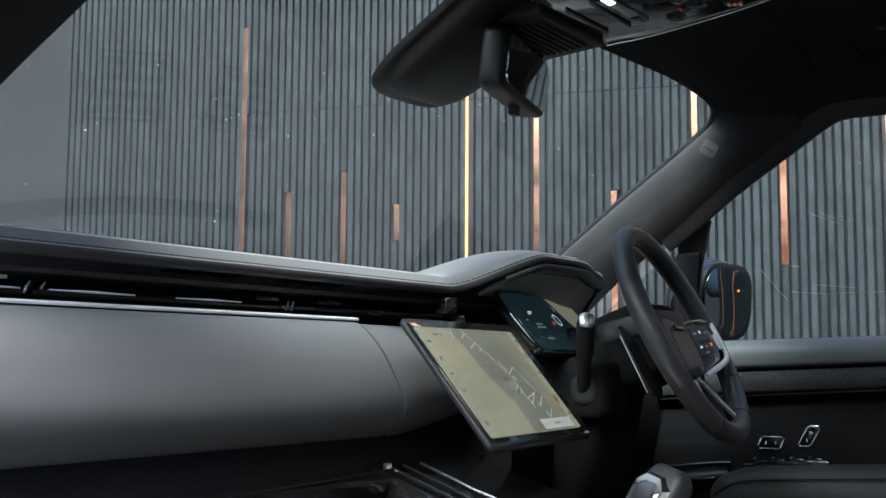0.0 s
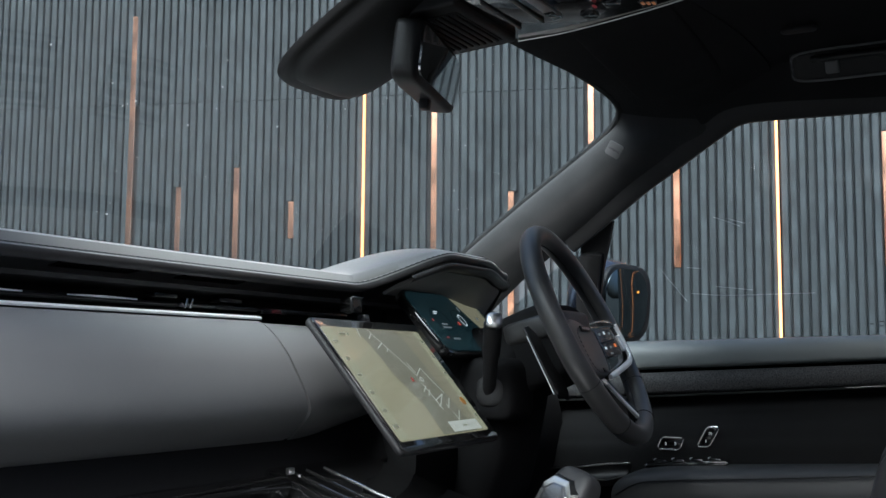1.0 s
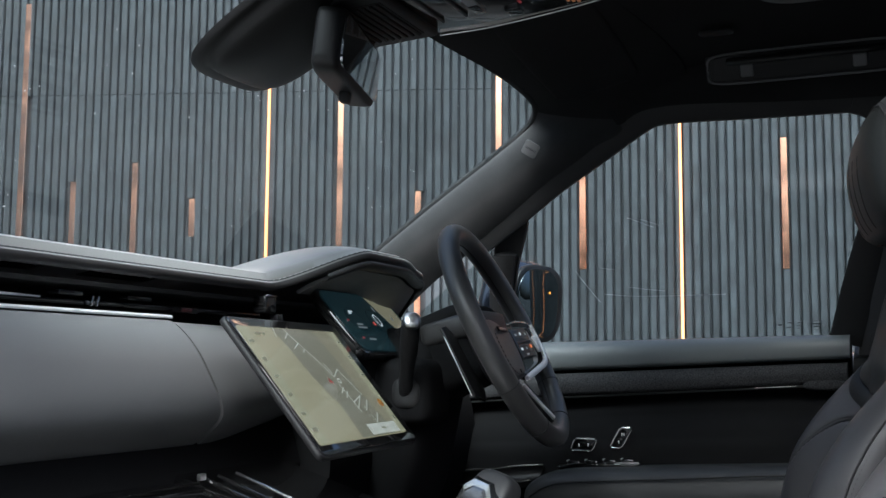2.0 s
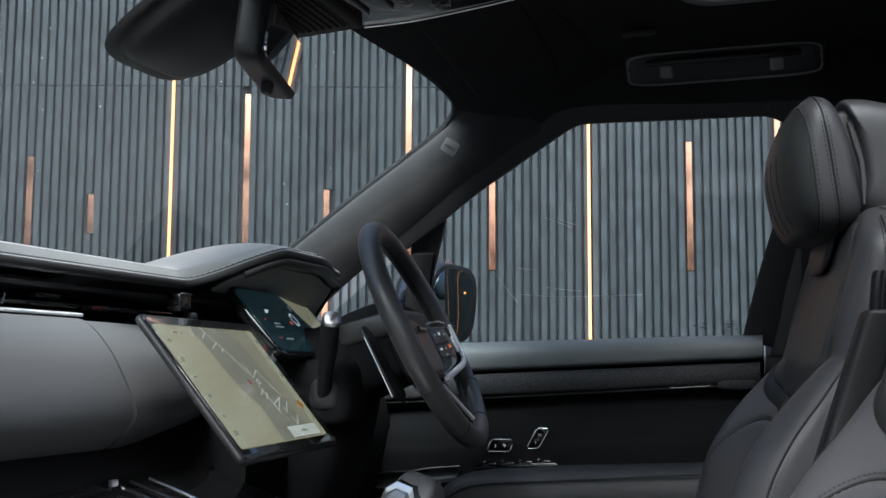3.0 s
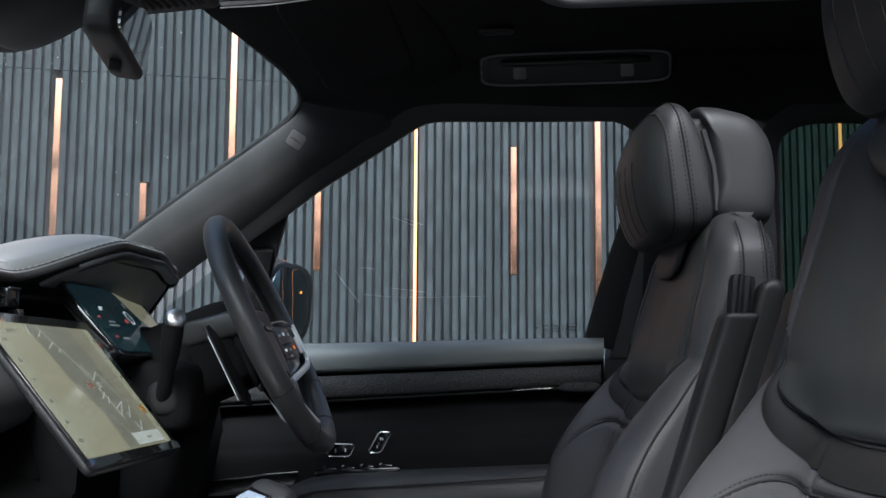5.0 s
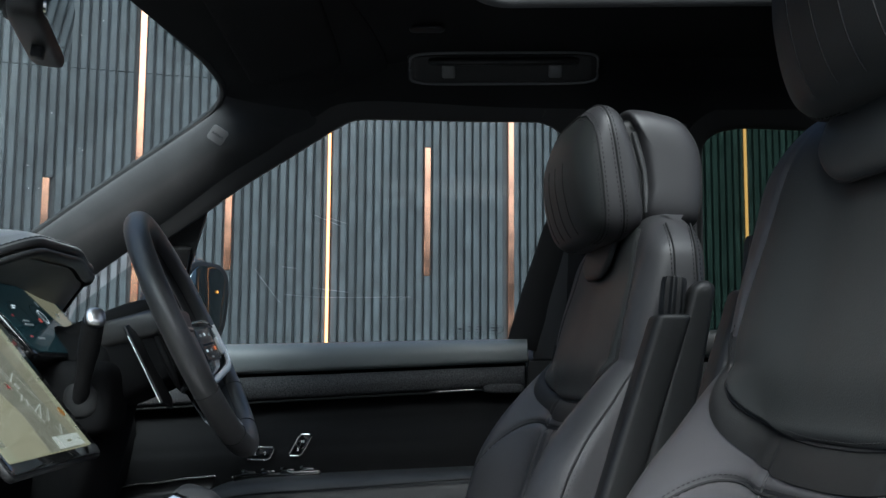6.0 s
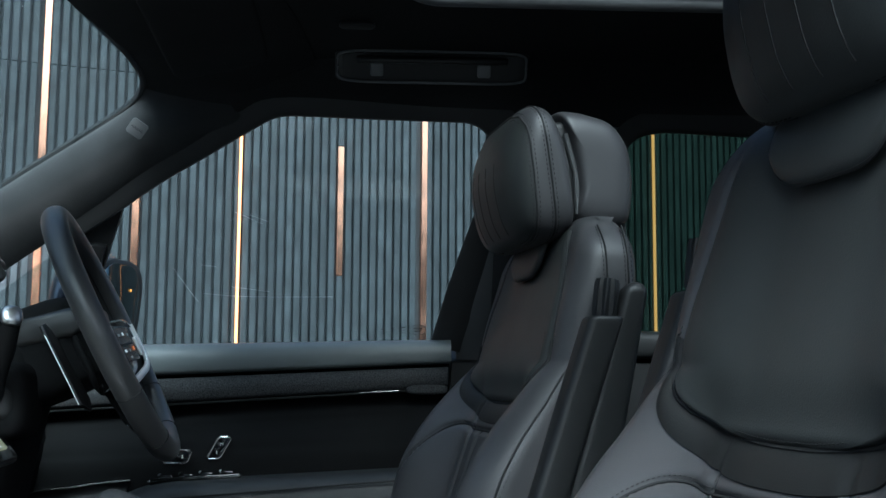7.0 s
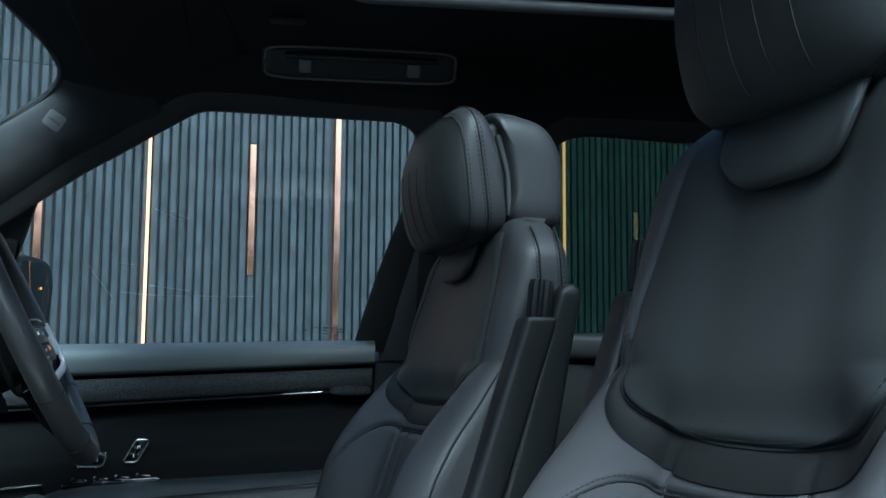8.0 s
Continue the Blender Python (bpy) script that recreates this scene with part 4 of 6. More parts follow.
    # small tab under the headrest
    def tab_low(a):
        return 1.281 + 0.4 * full + 0.040 * (1 - (1 - abs(a) ** 4.0) ** 0.5)

    def tab_point(u, v):
        a = math.sin((u - 0.5) * math.pi)
        z = tab_low(a) + (1.349 - tab_low(a)) * v ** 1.5
        e = clamp(min((0.078 + 0.6 * full) * (1 - abs(a)), z - tab_low(a) + 0.0005) / 0.012)
        return on(a * (0.076 + 0.6 * full + 0.03 * (z - 1.28)), z, 0.008 + 0.0075 * math.sqrt(max(0.0, 1 - (1 - e) ** 2)))
    tab_part = part("top_tab", sheet(tab_point, 40, 24), INSERT, seat, "small leather tab under the headrest")
    tab_half = 0.0765 + 0.6 * full
    tab_rim = [(-tab_half - 0.0015, 1.345), (-tab_half - 0.001, 1.335)] + [(tab_half * math.sin(math.pi * (k / 50 - 0.5)), tab_low(math.sin(math.pi * (k / 50 - 0.5)))) for k in range(51)] + [(tab_half + 0.001, 1.335), (tab_half + 0.0015, 1.345)]
    part("tab_seam", tube([on(a, b, 0.0092) for a, b in tab_rim], 0.0019, 6), SEAM, tab_part)

    # seams of the lower pad
    across = [(0.195 * math.sin(math.pi * (k / 70 - 0.5)), cross_seam(0.195 * math.sin(math.pi * (k / 70 - 0.5)))) for k in range(71)]
    part("seam", tube([on(a, b, 0.0008) for a, b in across], 0.0017, 6), SEAM, seat)
    part("stitching", stitches([on(a, b + 0.005, 0.0004) for a, b in across], 0.0028, 0.0022, 0.0005), SEAM, seat)
    for sg in (-1, 1):
        for x0, z1 in ((0.088, 1.076), (0.040, 1.058)):
            part("seam", tube([on(sg * x0, z1 - (z1 - 0.90) * k / 30, 0.0008) for k in range(31)], 0.0014, 6), SEAM, seat)
        # seam and stitching beside the insert, along the shoulder
        if not full:
            beside = [(sg * (lin(INSERT_W, z) + 0.003), z) for z in (1.155 + 0.180 * k / 50 for k in range(51))]
            part("seam", tube([on(a, b, 0.0007) for a, b in beside], 0.0016, 6), SEAM, seat)
            part("stitching", stitches([on(a + sg * 0.006, b, 0.0006) for a, b in beside], 0.0036, 0.0028, 0.0007), SEAM, seat)
        # stitched seams over the side of the shoulder
        for v, threads in ((-0.039, (0.0045,)), (-0.069, (-0.0045, 0.0045))):
            def flank(z, dv):
                r = top_round(z)
                return put(sg * (half_width(z) + 0.0006), v + dv - 0.012 * r * (1 if v < -0.05 else 0), z)
            hs = [1.19 + 0.153 * math.sin(math.pi / 2 * k / 40) for k in range(41)]
            part("shoulder_seam", tube([flank(z, 0.0) for z in hs], 0.0015, 6), SEAM, seat)
            for dv in threads:
                part("stitching", stitches([flank(z, dv) for z in hs], 0.0036, 0.0028, 0.0008), SEAM, seat)
        # piping and twin stitching along the wing
        crest = [(sg * (half_width(z) - 0.004), z) for z in (0.92 + 0.235 * k / 60 for k in range(61))]
        edge_line = [on(a, b, -0.004) + Vector((sg * 0.0015, 0, 0)) for a, b in crest]
        part("wing_seam", tube(edge_line, 0.0016, 6), SEAM, seat)
        part("stitching", stitches([p + Vector((sg * 0.001, -0.0055, -0.002)) for p in edge_line], 0.0036, 0.0028, 0.0008), SEAM, seat)
        for dv in (-0.062, -0.075):
            low = [put(sg * (half_width(z) + 0.0005), seat_front(sg * half_width(z), z) + dv, z) for z in (0.90 + 0.17 * k / 40 for k in range(41))]
            part("side_piping", tube(low, 0.0016, 6), SEAM, seat)
            part("stitching", stitches([p + Vector((sg * 0.0004, 0.005, 0)) for p in low], 0.0036, 0.0028, 0.0008), STITCH, seat)
    part("cushion", superellipsoid(0.52, 0.17, 0.56, 0.4, 0.35, at=(0, 0.30, 0.29)), SEAT, seat)
    part("seat_base", box((0.46, 0.50, 0.25), (0, 0.25, 0.115), 0.03), PLASTIC, seat)

    # headrest: stitched front cushion, dark gap, smooth rear shell
    H = Matrix.Translation((0, head_shift, head_up - 0.40))
    head = part("headrest_cushion", HEAD.mesh(H), SEAT, seat, "plump leather headrest cushion with twin stitching")
    head.data.materials.append(INSERT)      # the face in front of the seams takes the insert's darker colour
    for f in head.data.polygons:
        z = f.center.z + 0.40 - head_up
        if f.center.y - head_shift > 0.031 + 0.10 * (z - 1.38) + 1.1 * max(0.0, z - 1.46) ** 2:
            f.material_index = 1
    for v_of in (lambda z: 0.031 + 0.10 * (z - 1.38) + 1.1 * max(0.0, z - 1.46) ** 2, lambda z: 0.005 + 0.13 * (z - 1.38) + 1.1 * max(0.0, z - 1.46) ** 2):
        part("seam", tube(HEAD.girdle(v_of, H, 0.0), 0.0017, 6), SEAM, head)
        for dv in (-0.0045, 0.0045):
            part("stitching", stitches(HEAD.girdle(lambda z: v_of(z) + dv, H, 0.0003), 0.0038, 0.003, 0.0008), SEAM, head)
    for u in (-0.060, -0.020, 0.020, 0.060):      # pleats on the front of the cushion
        part("pleat", tube([H @ Vector(HEAD.at(u, p)) for p in HEAD.ring[54:76]], 0.0009, 6), SEAT_BAND, head)
    part("headrest_shell", SHELL.mesh(H), SEAT, seat, "smooth leather rear shell of the headrest")
    core = box((0.225, 0.040, 0.150), (0, 0, 0), 0.012, 3, turn=(-10, 0, 0))
    bmesh.ops.translate(core, vec=H @ Vector((0, -0.026, 1.432)), verts=core.verts)
    part("headrest_core", core, PLASTIC, seat)
    part("gap_trim", tube([H @ Vector((sg * 0.1155, v, z)) for sg, v, z in ((-1, -0.036, 1.37), (-1, -0.033, 1.43), (-1, -0.018, 1.485))], 0.0042, 8), PILLAR, seat)
    for x in (-0.06, 0.06):
        part("headrest_post", tube([put(x, -0.040, 1.30), put(x, -0.020 + head_shift, 1.40 + head_up)], 0.007, 12), METAL, seat)

    # folding armrest, raised against the backrest
    u0 = inboard * 0.2575

    def slab(front, back, width, z0, z1, lean_f, lean_b, r, name, label=""):
        rings = []
        for k in range(34):
            z = z0 + (z1 - z0) * (k / 25 if k < 22 else 0.88 + 0.12 * math.sin(math.pi / 2 * (k - 22) / 11))
            t = clamp((z - (z1 - r)) / r)
            g = r * (1 - math.sqrt(max(0.0, 1 - t * t)))
            f, b = front + lean_f * (z1 - z) - g, back + lean_b * (z1 - z) + g
            w = width - 1.2 * g
            rings.append([put(u0 + x, (f + b) / 2 + y + 0.4 * full, z + full) for x, y in rounded(w, f - b, min(0.010, w / 2.2, (f - b) / 2.2), 4)])
        part(name, loft(rings), ARMREST, seat, label)
    slab(0.005, -0.042, 0.040, 0.78, 1.218, 0.335, 0.335, 0.006, "armrest", "folded-up narrow leather armrest")
    slab(-0.046, -0.078, 0.030, 0.78, 1.262, 0.30, 0.19, 0.015, "armrest_shell")
    kn = bmesh.new()
    turn = pose(u0, -0.020 + 0.4 * full, 0.823 + 1.2 * full, 6)
    ring = lambda r, z: [turn @ Vector(((r + 0.0014 * math.cos(9 * q)) * math.cos(q), (r + 0.0014 * math.cos(9 * q)) * math.sin(q), z)) for q in (2 * math.pi * k / 110 for k in range(110))]
    loft([ring(0.0145, -0.006), ring(0.0150, 0.000), ring(0.0150, 0.036), ring(0.0132, 0.0425), ring(0.004, 0.0445)], bm=kn)
    part("armrest_knob", kn, PLASTIC, seat, "ribbed black adjuster knob")
    return seat


make_seat((0.435, 0.100, 0.40), -1, "charcoal leather front seat behind the steering wheel", 0.0, 0.0)
make_seat((-0.400, -0.020, 0.391), 1, "charcoal leather front passenger seat beside the open side", -0.030, 0.028, 0.016)


# ---- dashboard ----
dash = thing("dashboard", (0, 1.1, 0.9), "black leather dashboard with slim bright trim lines", "dashboard")


def dash_part(name, bm, material, label="", parent=None, smooth=True):
    bmesh.ops.translate(bm, vec=(0, -1.1, -0.9), verts=bm.verts)
    return part(name, bm, material, parent or dash, label, smooth)


def hood(x):
    return ease((x - 0.06) / 0.17) * (1 - 0.25 * ease((x - 0.34) / 0.13))


def hood_drop(x):
    """How far the pad falls away beyond the end of the instrument hood."""
    return 0.115 * ease((x - 0.458) / 0.075)


def edge(x):
    """Rear edge of the dashboard's upper pad: y and z."""
    h = hood(x)
    return 0.945 - 0.080 * h + 0.9 * hood_drop(x), 1.250 + 0.056 * h - hood_drop(x)


def pad(u, v):
    x = -0.745 + 1.49 * u
    y0, z0 = edge(x)
    r, z0 = 0.008, z0 + 0.009
    if v < 0.3:   # rolled rear edge, from below to the top
        q = radians(-70 + 165 * v / 0.3)
        return (x, y0 + r - r * math.cos(q), z0 + r * math.sin(q))
    w = (v - 0.3) / 0.7
    q = radians(95)
    ys, zs = y0 + r - r * math.cos(q), z0 + r * math.sin(q)
    y = ys + (1.345 - ys) * w
    rise = 0.016 * (1 - 0.75 * hood(x)) * math.sin(math.pi * clamp(w) ** 0.33)
    z = zs + rise + (1.238 - 0.6 * hood_drop(x) - zs) * ease(w) + (0.014 * hood(x)) * math.sin(math.pi * clamp(w * 1.5)) + 0.004 * math.sin(math.pi * w)
    return (x, y, z)


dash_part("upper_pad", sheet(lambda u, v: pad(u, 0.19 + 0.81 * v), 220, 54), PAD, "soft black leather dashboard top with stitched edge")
# same pad: the downward-facing roll gets a darker leather to paint its shade
dash_part("pad_roll", sheet(lambda u, v: pad(u, 0.19 * v), 220, 10), LEATHER, "rolled underside of the dashboard top, darkened for its shade")


def pad_line(v, up, n=200):
    return [Vector(pad(0.003 + 0.811 * i / (n - 1), v)) + Vector((0, 0, up)) for i in range(n)]


for v in (0.228, 0.256):
    dash_part("stitching", stitches(pad_line(v, 0.0003), 0.006, 0.004, 0.0007), STITCH)
dash_part("pad_seam", tube(pad_line(0.242, 0.0), 0.0010, 6), SEAM)


def pad_z(x, y):
    """Height of the upper pad at a place behind its rolled edge."""
    a, b = 0.3, 1.0
    for _ in range(30):
        c = (a + b) / 2
        a, b = (c, b) if pad((x + 0.745) / 1.49, c)[1] < y else (a, c)
    return pad((x + 0.745) / 1.49, a)[2]


# louvred outlets in the dashboard top, seen mirrored in the windscreen
def laid(x0, x1, y, wide, high=0.0016):
    """A strip lying on the pad from x0 to x1."""
    return loft([[(x, y + wide * f, pad_z(x, y + wide * f) + h) for f, h in ((-0.5, -0.002), (-0.5, high), (0.5, high), (0.5, -0.002))] for x in (x0 + (x1 - x0) * i / 6 for i in range(7))])


for x0, x1 in ((-0.335, -0.215), (-0.110, 0.010)):
    g = dash_part("speaker_grille", laid(x0 - 0.008, x1 + 0.008, 1.038, 0.004), PLASTIC)
    dash_part("grille_edge", laid(x0 - 0.008, x1 + 0.008, 1.138, 0.004), PLASTIC, parent=g)
    for x in (x0 - 0.006, x1 + 0.006):
        dash_part("grille_edge", laid(x - 0.002, x + 0.002, 1.088, 0.098), PLASTIC, parent=g)
    for k in range(4):
        for j in range(6):
            w = (x1 - x0) / 6
            dash_part("grille_slot", laid(x0 + w * j + 0.0012, x0 + w * (j + 1) - 0.0012, 1.052 + 0.024 * k, 0.011, 0.0008), DARK, parent=g)
demist = dash_part("demister_slot", box((0.62, 0.030, 0.003), (-0.20, 1.280, pad_z(-0.20, 1.280) + 0.0005), 0.001), DARK)
for k in range(34):
    dash_part("slot_rib", box((0.004, 0.030, 0.005), (-0.50 + 0.0182 * k, 1.280, pad_z(-0.20, 1.280) + 0.0015), 0.001), PLASTIC, parent=demist)


def along_x(prof, x0, x1, n=1, bm=None):
    rings = [[(x0 + (x1 - x0) * i / n, y, z) for y, z in prof] for i in range(n + 1)]
    return loft(rings, True, True, bm)


# air-vent slot between pad and glovebox
dash_part("vent_recess", along_x([(1.04, 1.245), (1.04, 1.19), (1.06, 1.19), (1.06, 1.245)], -0.74, 0.30), DARK, smooth=False)
dash_part("vent_roof", along_x([(0.962, 1.241), (1.05, 1.241), (1.05, 1.234), (0.965, 1.236)], -0.74, 0.25), DARK, smooth=False)
glove_prof = [(0.955, 1.200), (0.943, 1.2005), (0.932, 1.196), (0.916, 1.181), (0.903, 1.160), (0.8965, 1.137), (0.8935, 1.115), (0.8945, 1.098), (0.9015, 1.083), (0.917, 1.070), (0.940, 1.056), (0.965, 1.041), (1.0, 1.040), (1.02, 1.10), (1.0, 1.19)]
glove = arc_profile(glove_prof, 60)


def glove_end(x0, x1, slant):
    """The glovebox face; its end follows a slanting joint."""
    rings = []
    for i in range(25):
        f = i / 24
        ring = []
        for y, z in glove:
            lean_x = slant * (clamp((1.20 - z) / 0.15) ** 1.6)
            ring.append((x0 + (x1 + lean_x - x0) * f, y, z))
        rings.append(ring)
    return loft(rings)


def glove_start(x0, x1, slant):
    rings = []
    for i in range(15):
        f = i / 14
        rings.append([(x0 + slant * (clamp((1.20 - z) / 0.15) ** 1.6) + (x1 - x0 - slant * (clamp((1.20 - z) / 0.15) ** 1.6)) * f, y + 0.0035 + 0.075 * f ** 1.4, z - 0.002) for y, z in glove])
    return loft(rings)


dash_part("glovebox", glove_end(-0.745, -0.171, 0.085), GLOVE, "smooth black leather glovebox face")
dash_part("centre_fascia", glove_start(-0.160, 0.20, 0.085), GLOVE, "leather fascia behind the touchscreen")
dash_part("bright_trim", along_x([(0.9415, 1.2025), (0.9405, 1.2045), (0.9415, 1.2065), (0.950, 1.2075), (0.955, 1.2035)], -0.745, -0.165), SATIN, "thin satin chrome line")
bar_prof = arc_profile([(0.985, 1.2145), (0.984, 1.2190), (0.988, 1.2225), (0.998, 1.2225), (1.006, 1.2175), (0.998, 1.2130)], 16)
dash_part("vent_bar", along_x(bar_prof, -0.745, -0.652), GLOSS, "slim gloss black vent bar")
dash_part("vent_bar", along_x(bar_prof, -0.640, -0.275), GLOSS, "slim gloss black vent bar")
dash_part("vent_bar", along_x([(y + 0.002, z + 0.001) for y, z in bar_prof], -0.27, 0.10), GLOSS, "slim gloss black vent bar")
for xa, xb in ((-0.740, -0.655), (-0.622, -0.510), (-0.450, -0.345)):
    dash_part("bar_edge", tube([(xa, 0.9835, 1.2205), ((xa + xb) / 2, 0.9835, 1.2208), (xb, 0.9835, 1.2205)], [0.0008, 0.0017, 0.0008], 8), SATIN, "bright edge of the vent bar")
dash_part("vent_blade", along_x([(0.992, 1.2295), (0.991, 1.2335), (1.01, 1.235), (1.02, 1.231)], -0.745, -0.665), SATIN)
for x in (-0.646, -0.628):
    dash_part("bar_clip", box((0.004, 0.014, 0.016), (x, 0.992, 1.2225), 0.0015, turn=(0, 25, 0)), CHROME)
for x in (-0.262, -0.252):
    dash_part("bar_clip", box((0.003, 0.012, 0.014), (x, 0.988, 1.2200), 0.001, turn=(0, 20, 0)), CHROME)
for x, w in ((-0.305, 0.040), (-0.185, 0.045)):
    dash_part("vent_slider", box((w, 0.020, 0.006), (x, 0.985, 1.2275), 0.002), GLOSS)
dash_part("hazard_switch", box((0.055, 0.012, 0.008), (-0.10, 0.975, 1.2165), 0.002), GLOSS)
dash_part("hazard_mark", box((0.020, 0.003, 0.005), (-0.10, 0.968, 1.2165), 0.001), mat("dark_red_mark", (0.07, 0.012, 0.015), 0.4))
tab = dash_part("vent_tab", box((0.030, 0.022, 0.024), (0.060, 0.952, 1.232), 0.003, 3), GLOSS)
dash_part("tab_top", box((0.028, 0.004, 0.002), (0.060, 0.941, 1.2440), 0.0008), CHROME, parent=tab).location = (0, 0, 0)
for k in range(3):
    dash_part("vent_clip", box((0.002, 0.014, 0.012), (0.118 + 0.006 * k, 0.972, 1.216), 0.0006, turn=(0, -25, 0)), CHROME)
dash_part("lower_dash", along_x([(0.968, 1.058), (0.95, 1.0), (0.98, 0.80), (1.05, 0.60), (1.3, 0.60), (1.3, 1.2), (1.06, 1.2)], -0.745, 0.745), DOOR_BLACK, smooth=False)
dash_part("shelf_edge", tube([(-0.745, 0.895, 0.987), (-0.40, 0.900, 0.996), (-0.15, 0.905, 1.002)], 0.0022, 6), GLOSS)
dash_part("lower_shelf", along_x(arc_profile([(0.897, 0.995), (0.900, 0.985), (0.92, 0.96), (0.98, 0.95), (1.0, 0.99), (0.93, 1.000)], 20), -0.745, -0.15), GLOSS)


# instrument hood: lip, inner lining and cheeks
def hood_lip(u, v):
    x = 0.150 + 0.318 * u
    y0, z0 = edge(x)
    y0, z0 = y0 + 0.000, z0 + 0.005
    q = math.pi * v
    return (x, y0 - 0.008 * math.sin(q) + 0.012 * v, z0 - 0.004 - 0.006 * v - 0.004 * (1 - math.cos(q)))


def hood_lining(u, v):
    x = 0.185 + 0.283 * u
    y0, z0 = edge(x)
    a = Vector((x, y0 + 0.018, z0 - 0.014))
    b = Vector((0.185 + 0.265 * u, 0.972, 1.256 - 0.088 * ease((u - 0.40) / 0.60)))
    p = a.lerp(b, v)
    p.z += 0.004 * math.sin(math.pi * v) * hood(x)
    return p


dash_part("hood_lip", sheet(hood_lip, 60, 10), LEATHER, "soft black lip of the instrument hood")
dash_part("hood_lining", sheet(hood_lining, 50, 16, (0, 0.004, 0.004)), FABRIC_DARK, "dark felt-like lining of the instrument hood")
dash_part("hood_cheek", loft([[(0.50, 0.95, 1.17), (0.50, 1.03, 1.17), (0.50, 1.03, 1.08), (0.50, 0.96, 1.08)], [(0.74, 0.95, 1.15), (0.74, 1.05, 1.15), (0.74, 1.05, 1.05), (0.74, 0.95, 1.05)]]), PLASTIC, smooth=False)
dash_part("hood_floor", along_x([(0.93, 1.128), (1.03, 1.128), (1.03, 1.10), (0.93, 1.10)], 0.16, 0.62), PLASTIC, smooth=False)
dash_part("hood_side", superellipsoid(0.085, 0.11, 0.13, 0.6, 0.6, 32, 20, at=(0.492, 0.955, 1.165)), PLASTIC, "rounded black side of the instrument hood")
fascia = arc_profile([(1.0, 1.130), (0.955, 1.128), (0.925, 1.110), (0.905, 1.06), (0.900, 0.98), (0.93, 0.88), (1.0, 0.82), (1.05, 0.86), (1.05, 1.12)], 36)
dash_part("driver_fascia", along_x(fascia, 0.165, 0.745, 8), DOOR_BLACK, "black knee panel under the cluster")

# ---- instrument cluster ----
cluster = thing("instrument_cluster", pose(0.313, 0.910, 1.209, 47), "wide digital instrument cluster with dark gauges", "display")
part("housing", prism(rounded(0.246, 0.142, 0.022), 0.016, 0.003), GLOSS, cluster)
screen = part("screen", prism(rounded(0.232, 0.128, 0.018), 0.003), SCREEN_DARK, cluster, "dark teal gauge screen")
screen.location = (0, 0.0, 0.0085)


def disc_ring(r0, r1, n=40, z=0.0, sx=1.0):
    own = bmesh.new()
    A = [own.verts.new((sx * r0 * math.cos(q), r0 * math.sin(q), z)) for q in (2 * math.pi * k / n for k in range(n))]
    C = [own.verts.new((sx * r1 * math.cos(q), r1 * math.sin(q), z)) for q in (2 * math.pi * k / n for k in range(n))]
    for k in range(n):
        own.faces.new((A[k], A[(k + 1) % n], C[(k + 1) % n], C[k]))
    return own


def mark(name, x, y, w, h, material, parent, z=0.0022, turn=0, bevel=0.0):
    own = box((w, h, 0.0006), (0, 0, 0), bevel)
    bmesh.ops.transform(own, matrix=pose(x, y, z, 0, 0, turn), verts=own.verts)
    return part(name, own, material, parent, smooth=False)


def flat_poly(pts, z):
    own = bmesh.new()
    own.faces.new([own.verts.new((x, y, z)) for x, y in pts])
    return own


for x in (-0.060, 0.012):
    dial = disc_ring(0.024, 0.0252, 40, 0.0022)
    bmesh.ops.translate(dial, vec=(x, 0.004, 0), verts=dial.verts)
    part("dial_ring", dial, GLOSS, screen, smooth=False)
zero = disc_ring(0.011, 0.0135, 32, 0.0024, 0.62)
bmesh.ops.translate(zero, vec=(0.012, 0.004, 0), verts=zero.verts)
part("speed_digit", zero, INK, screen, smooth=False)
for x, y, w, h, m in ((-0.085, 0.020, 0.014, 0.0022, "INK"), (-0.091, 0.016, 0.010, 0.0022, "INK"), (-0.085, -0.008, 0.022, 0.003, "INK_DIM"), (-0.085, -0.015, 0.034, 0.003, "INK_DIM"), (-0.082, -0.040, 0.026, 0.003, "INK_DIM"),
                      (-0.012, -0.004, 0.007, 0.007, "RED"), (0.030, -0.022, 0.006, 0.005, "INK"), (0.036, -0.030, 0.007, 0.003, "INK"), (0.020, -0.036, 0.010, 0.003, "INK_DIM"), (-0.125, 0.0, 0.006, 0.004, "RED_DIM"), (-0.120, -0.038, 0.008, 0.003, "RED_DIM"),
                      (0.040, 0.030, 0.004, 0.010, "INK_DIM"), (0.060, -0.032, 0.020, 0.004, "AMBER"), (0.10, 0.01, 0.004, 0.008, "INK_DIM"), (0.095, -0.045, 0.006, 0.004, "RED_DIM"), (0.05, -0.050, 0.012, 0.003, "INK_DIM")):
    mark("gauge_mark", 0.74 * x, y, 0.8 * w, h, {"INK": INK, "INK_DIM": INK_DIM, "RED": RED, "RED_DIM": RED_DIM, "AMBER": AMBER}[m], screen)

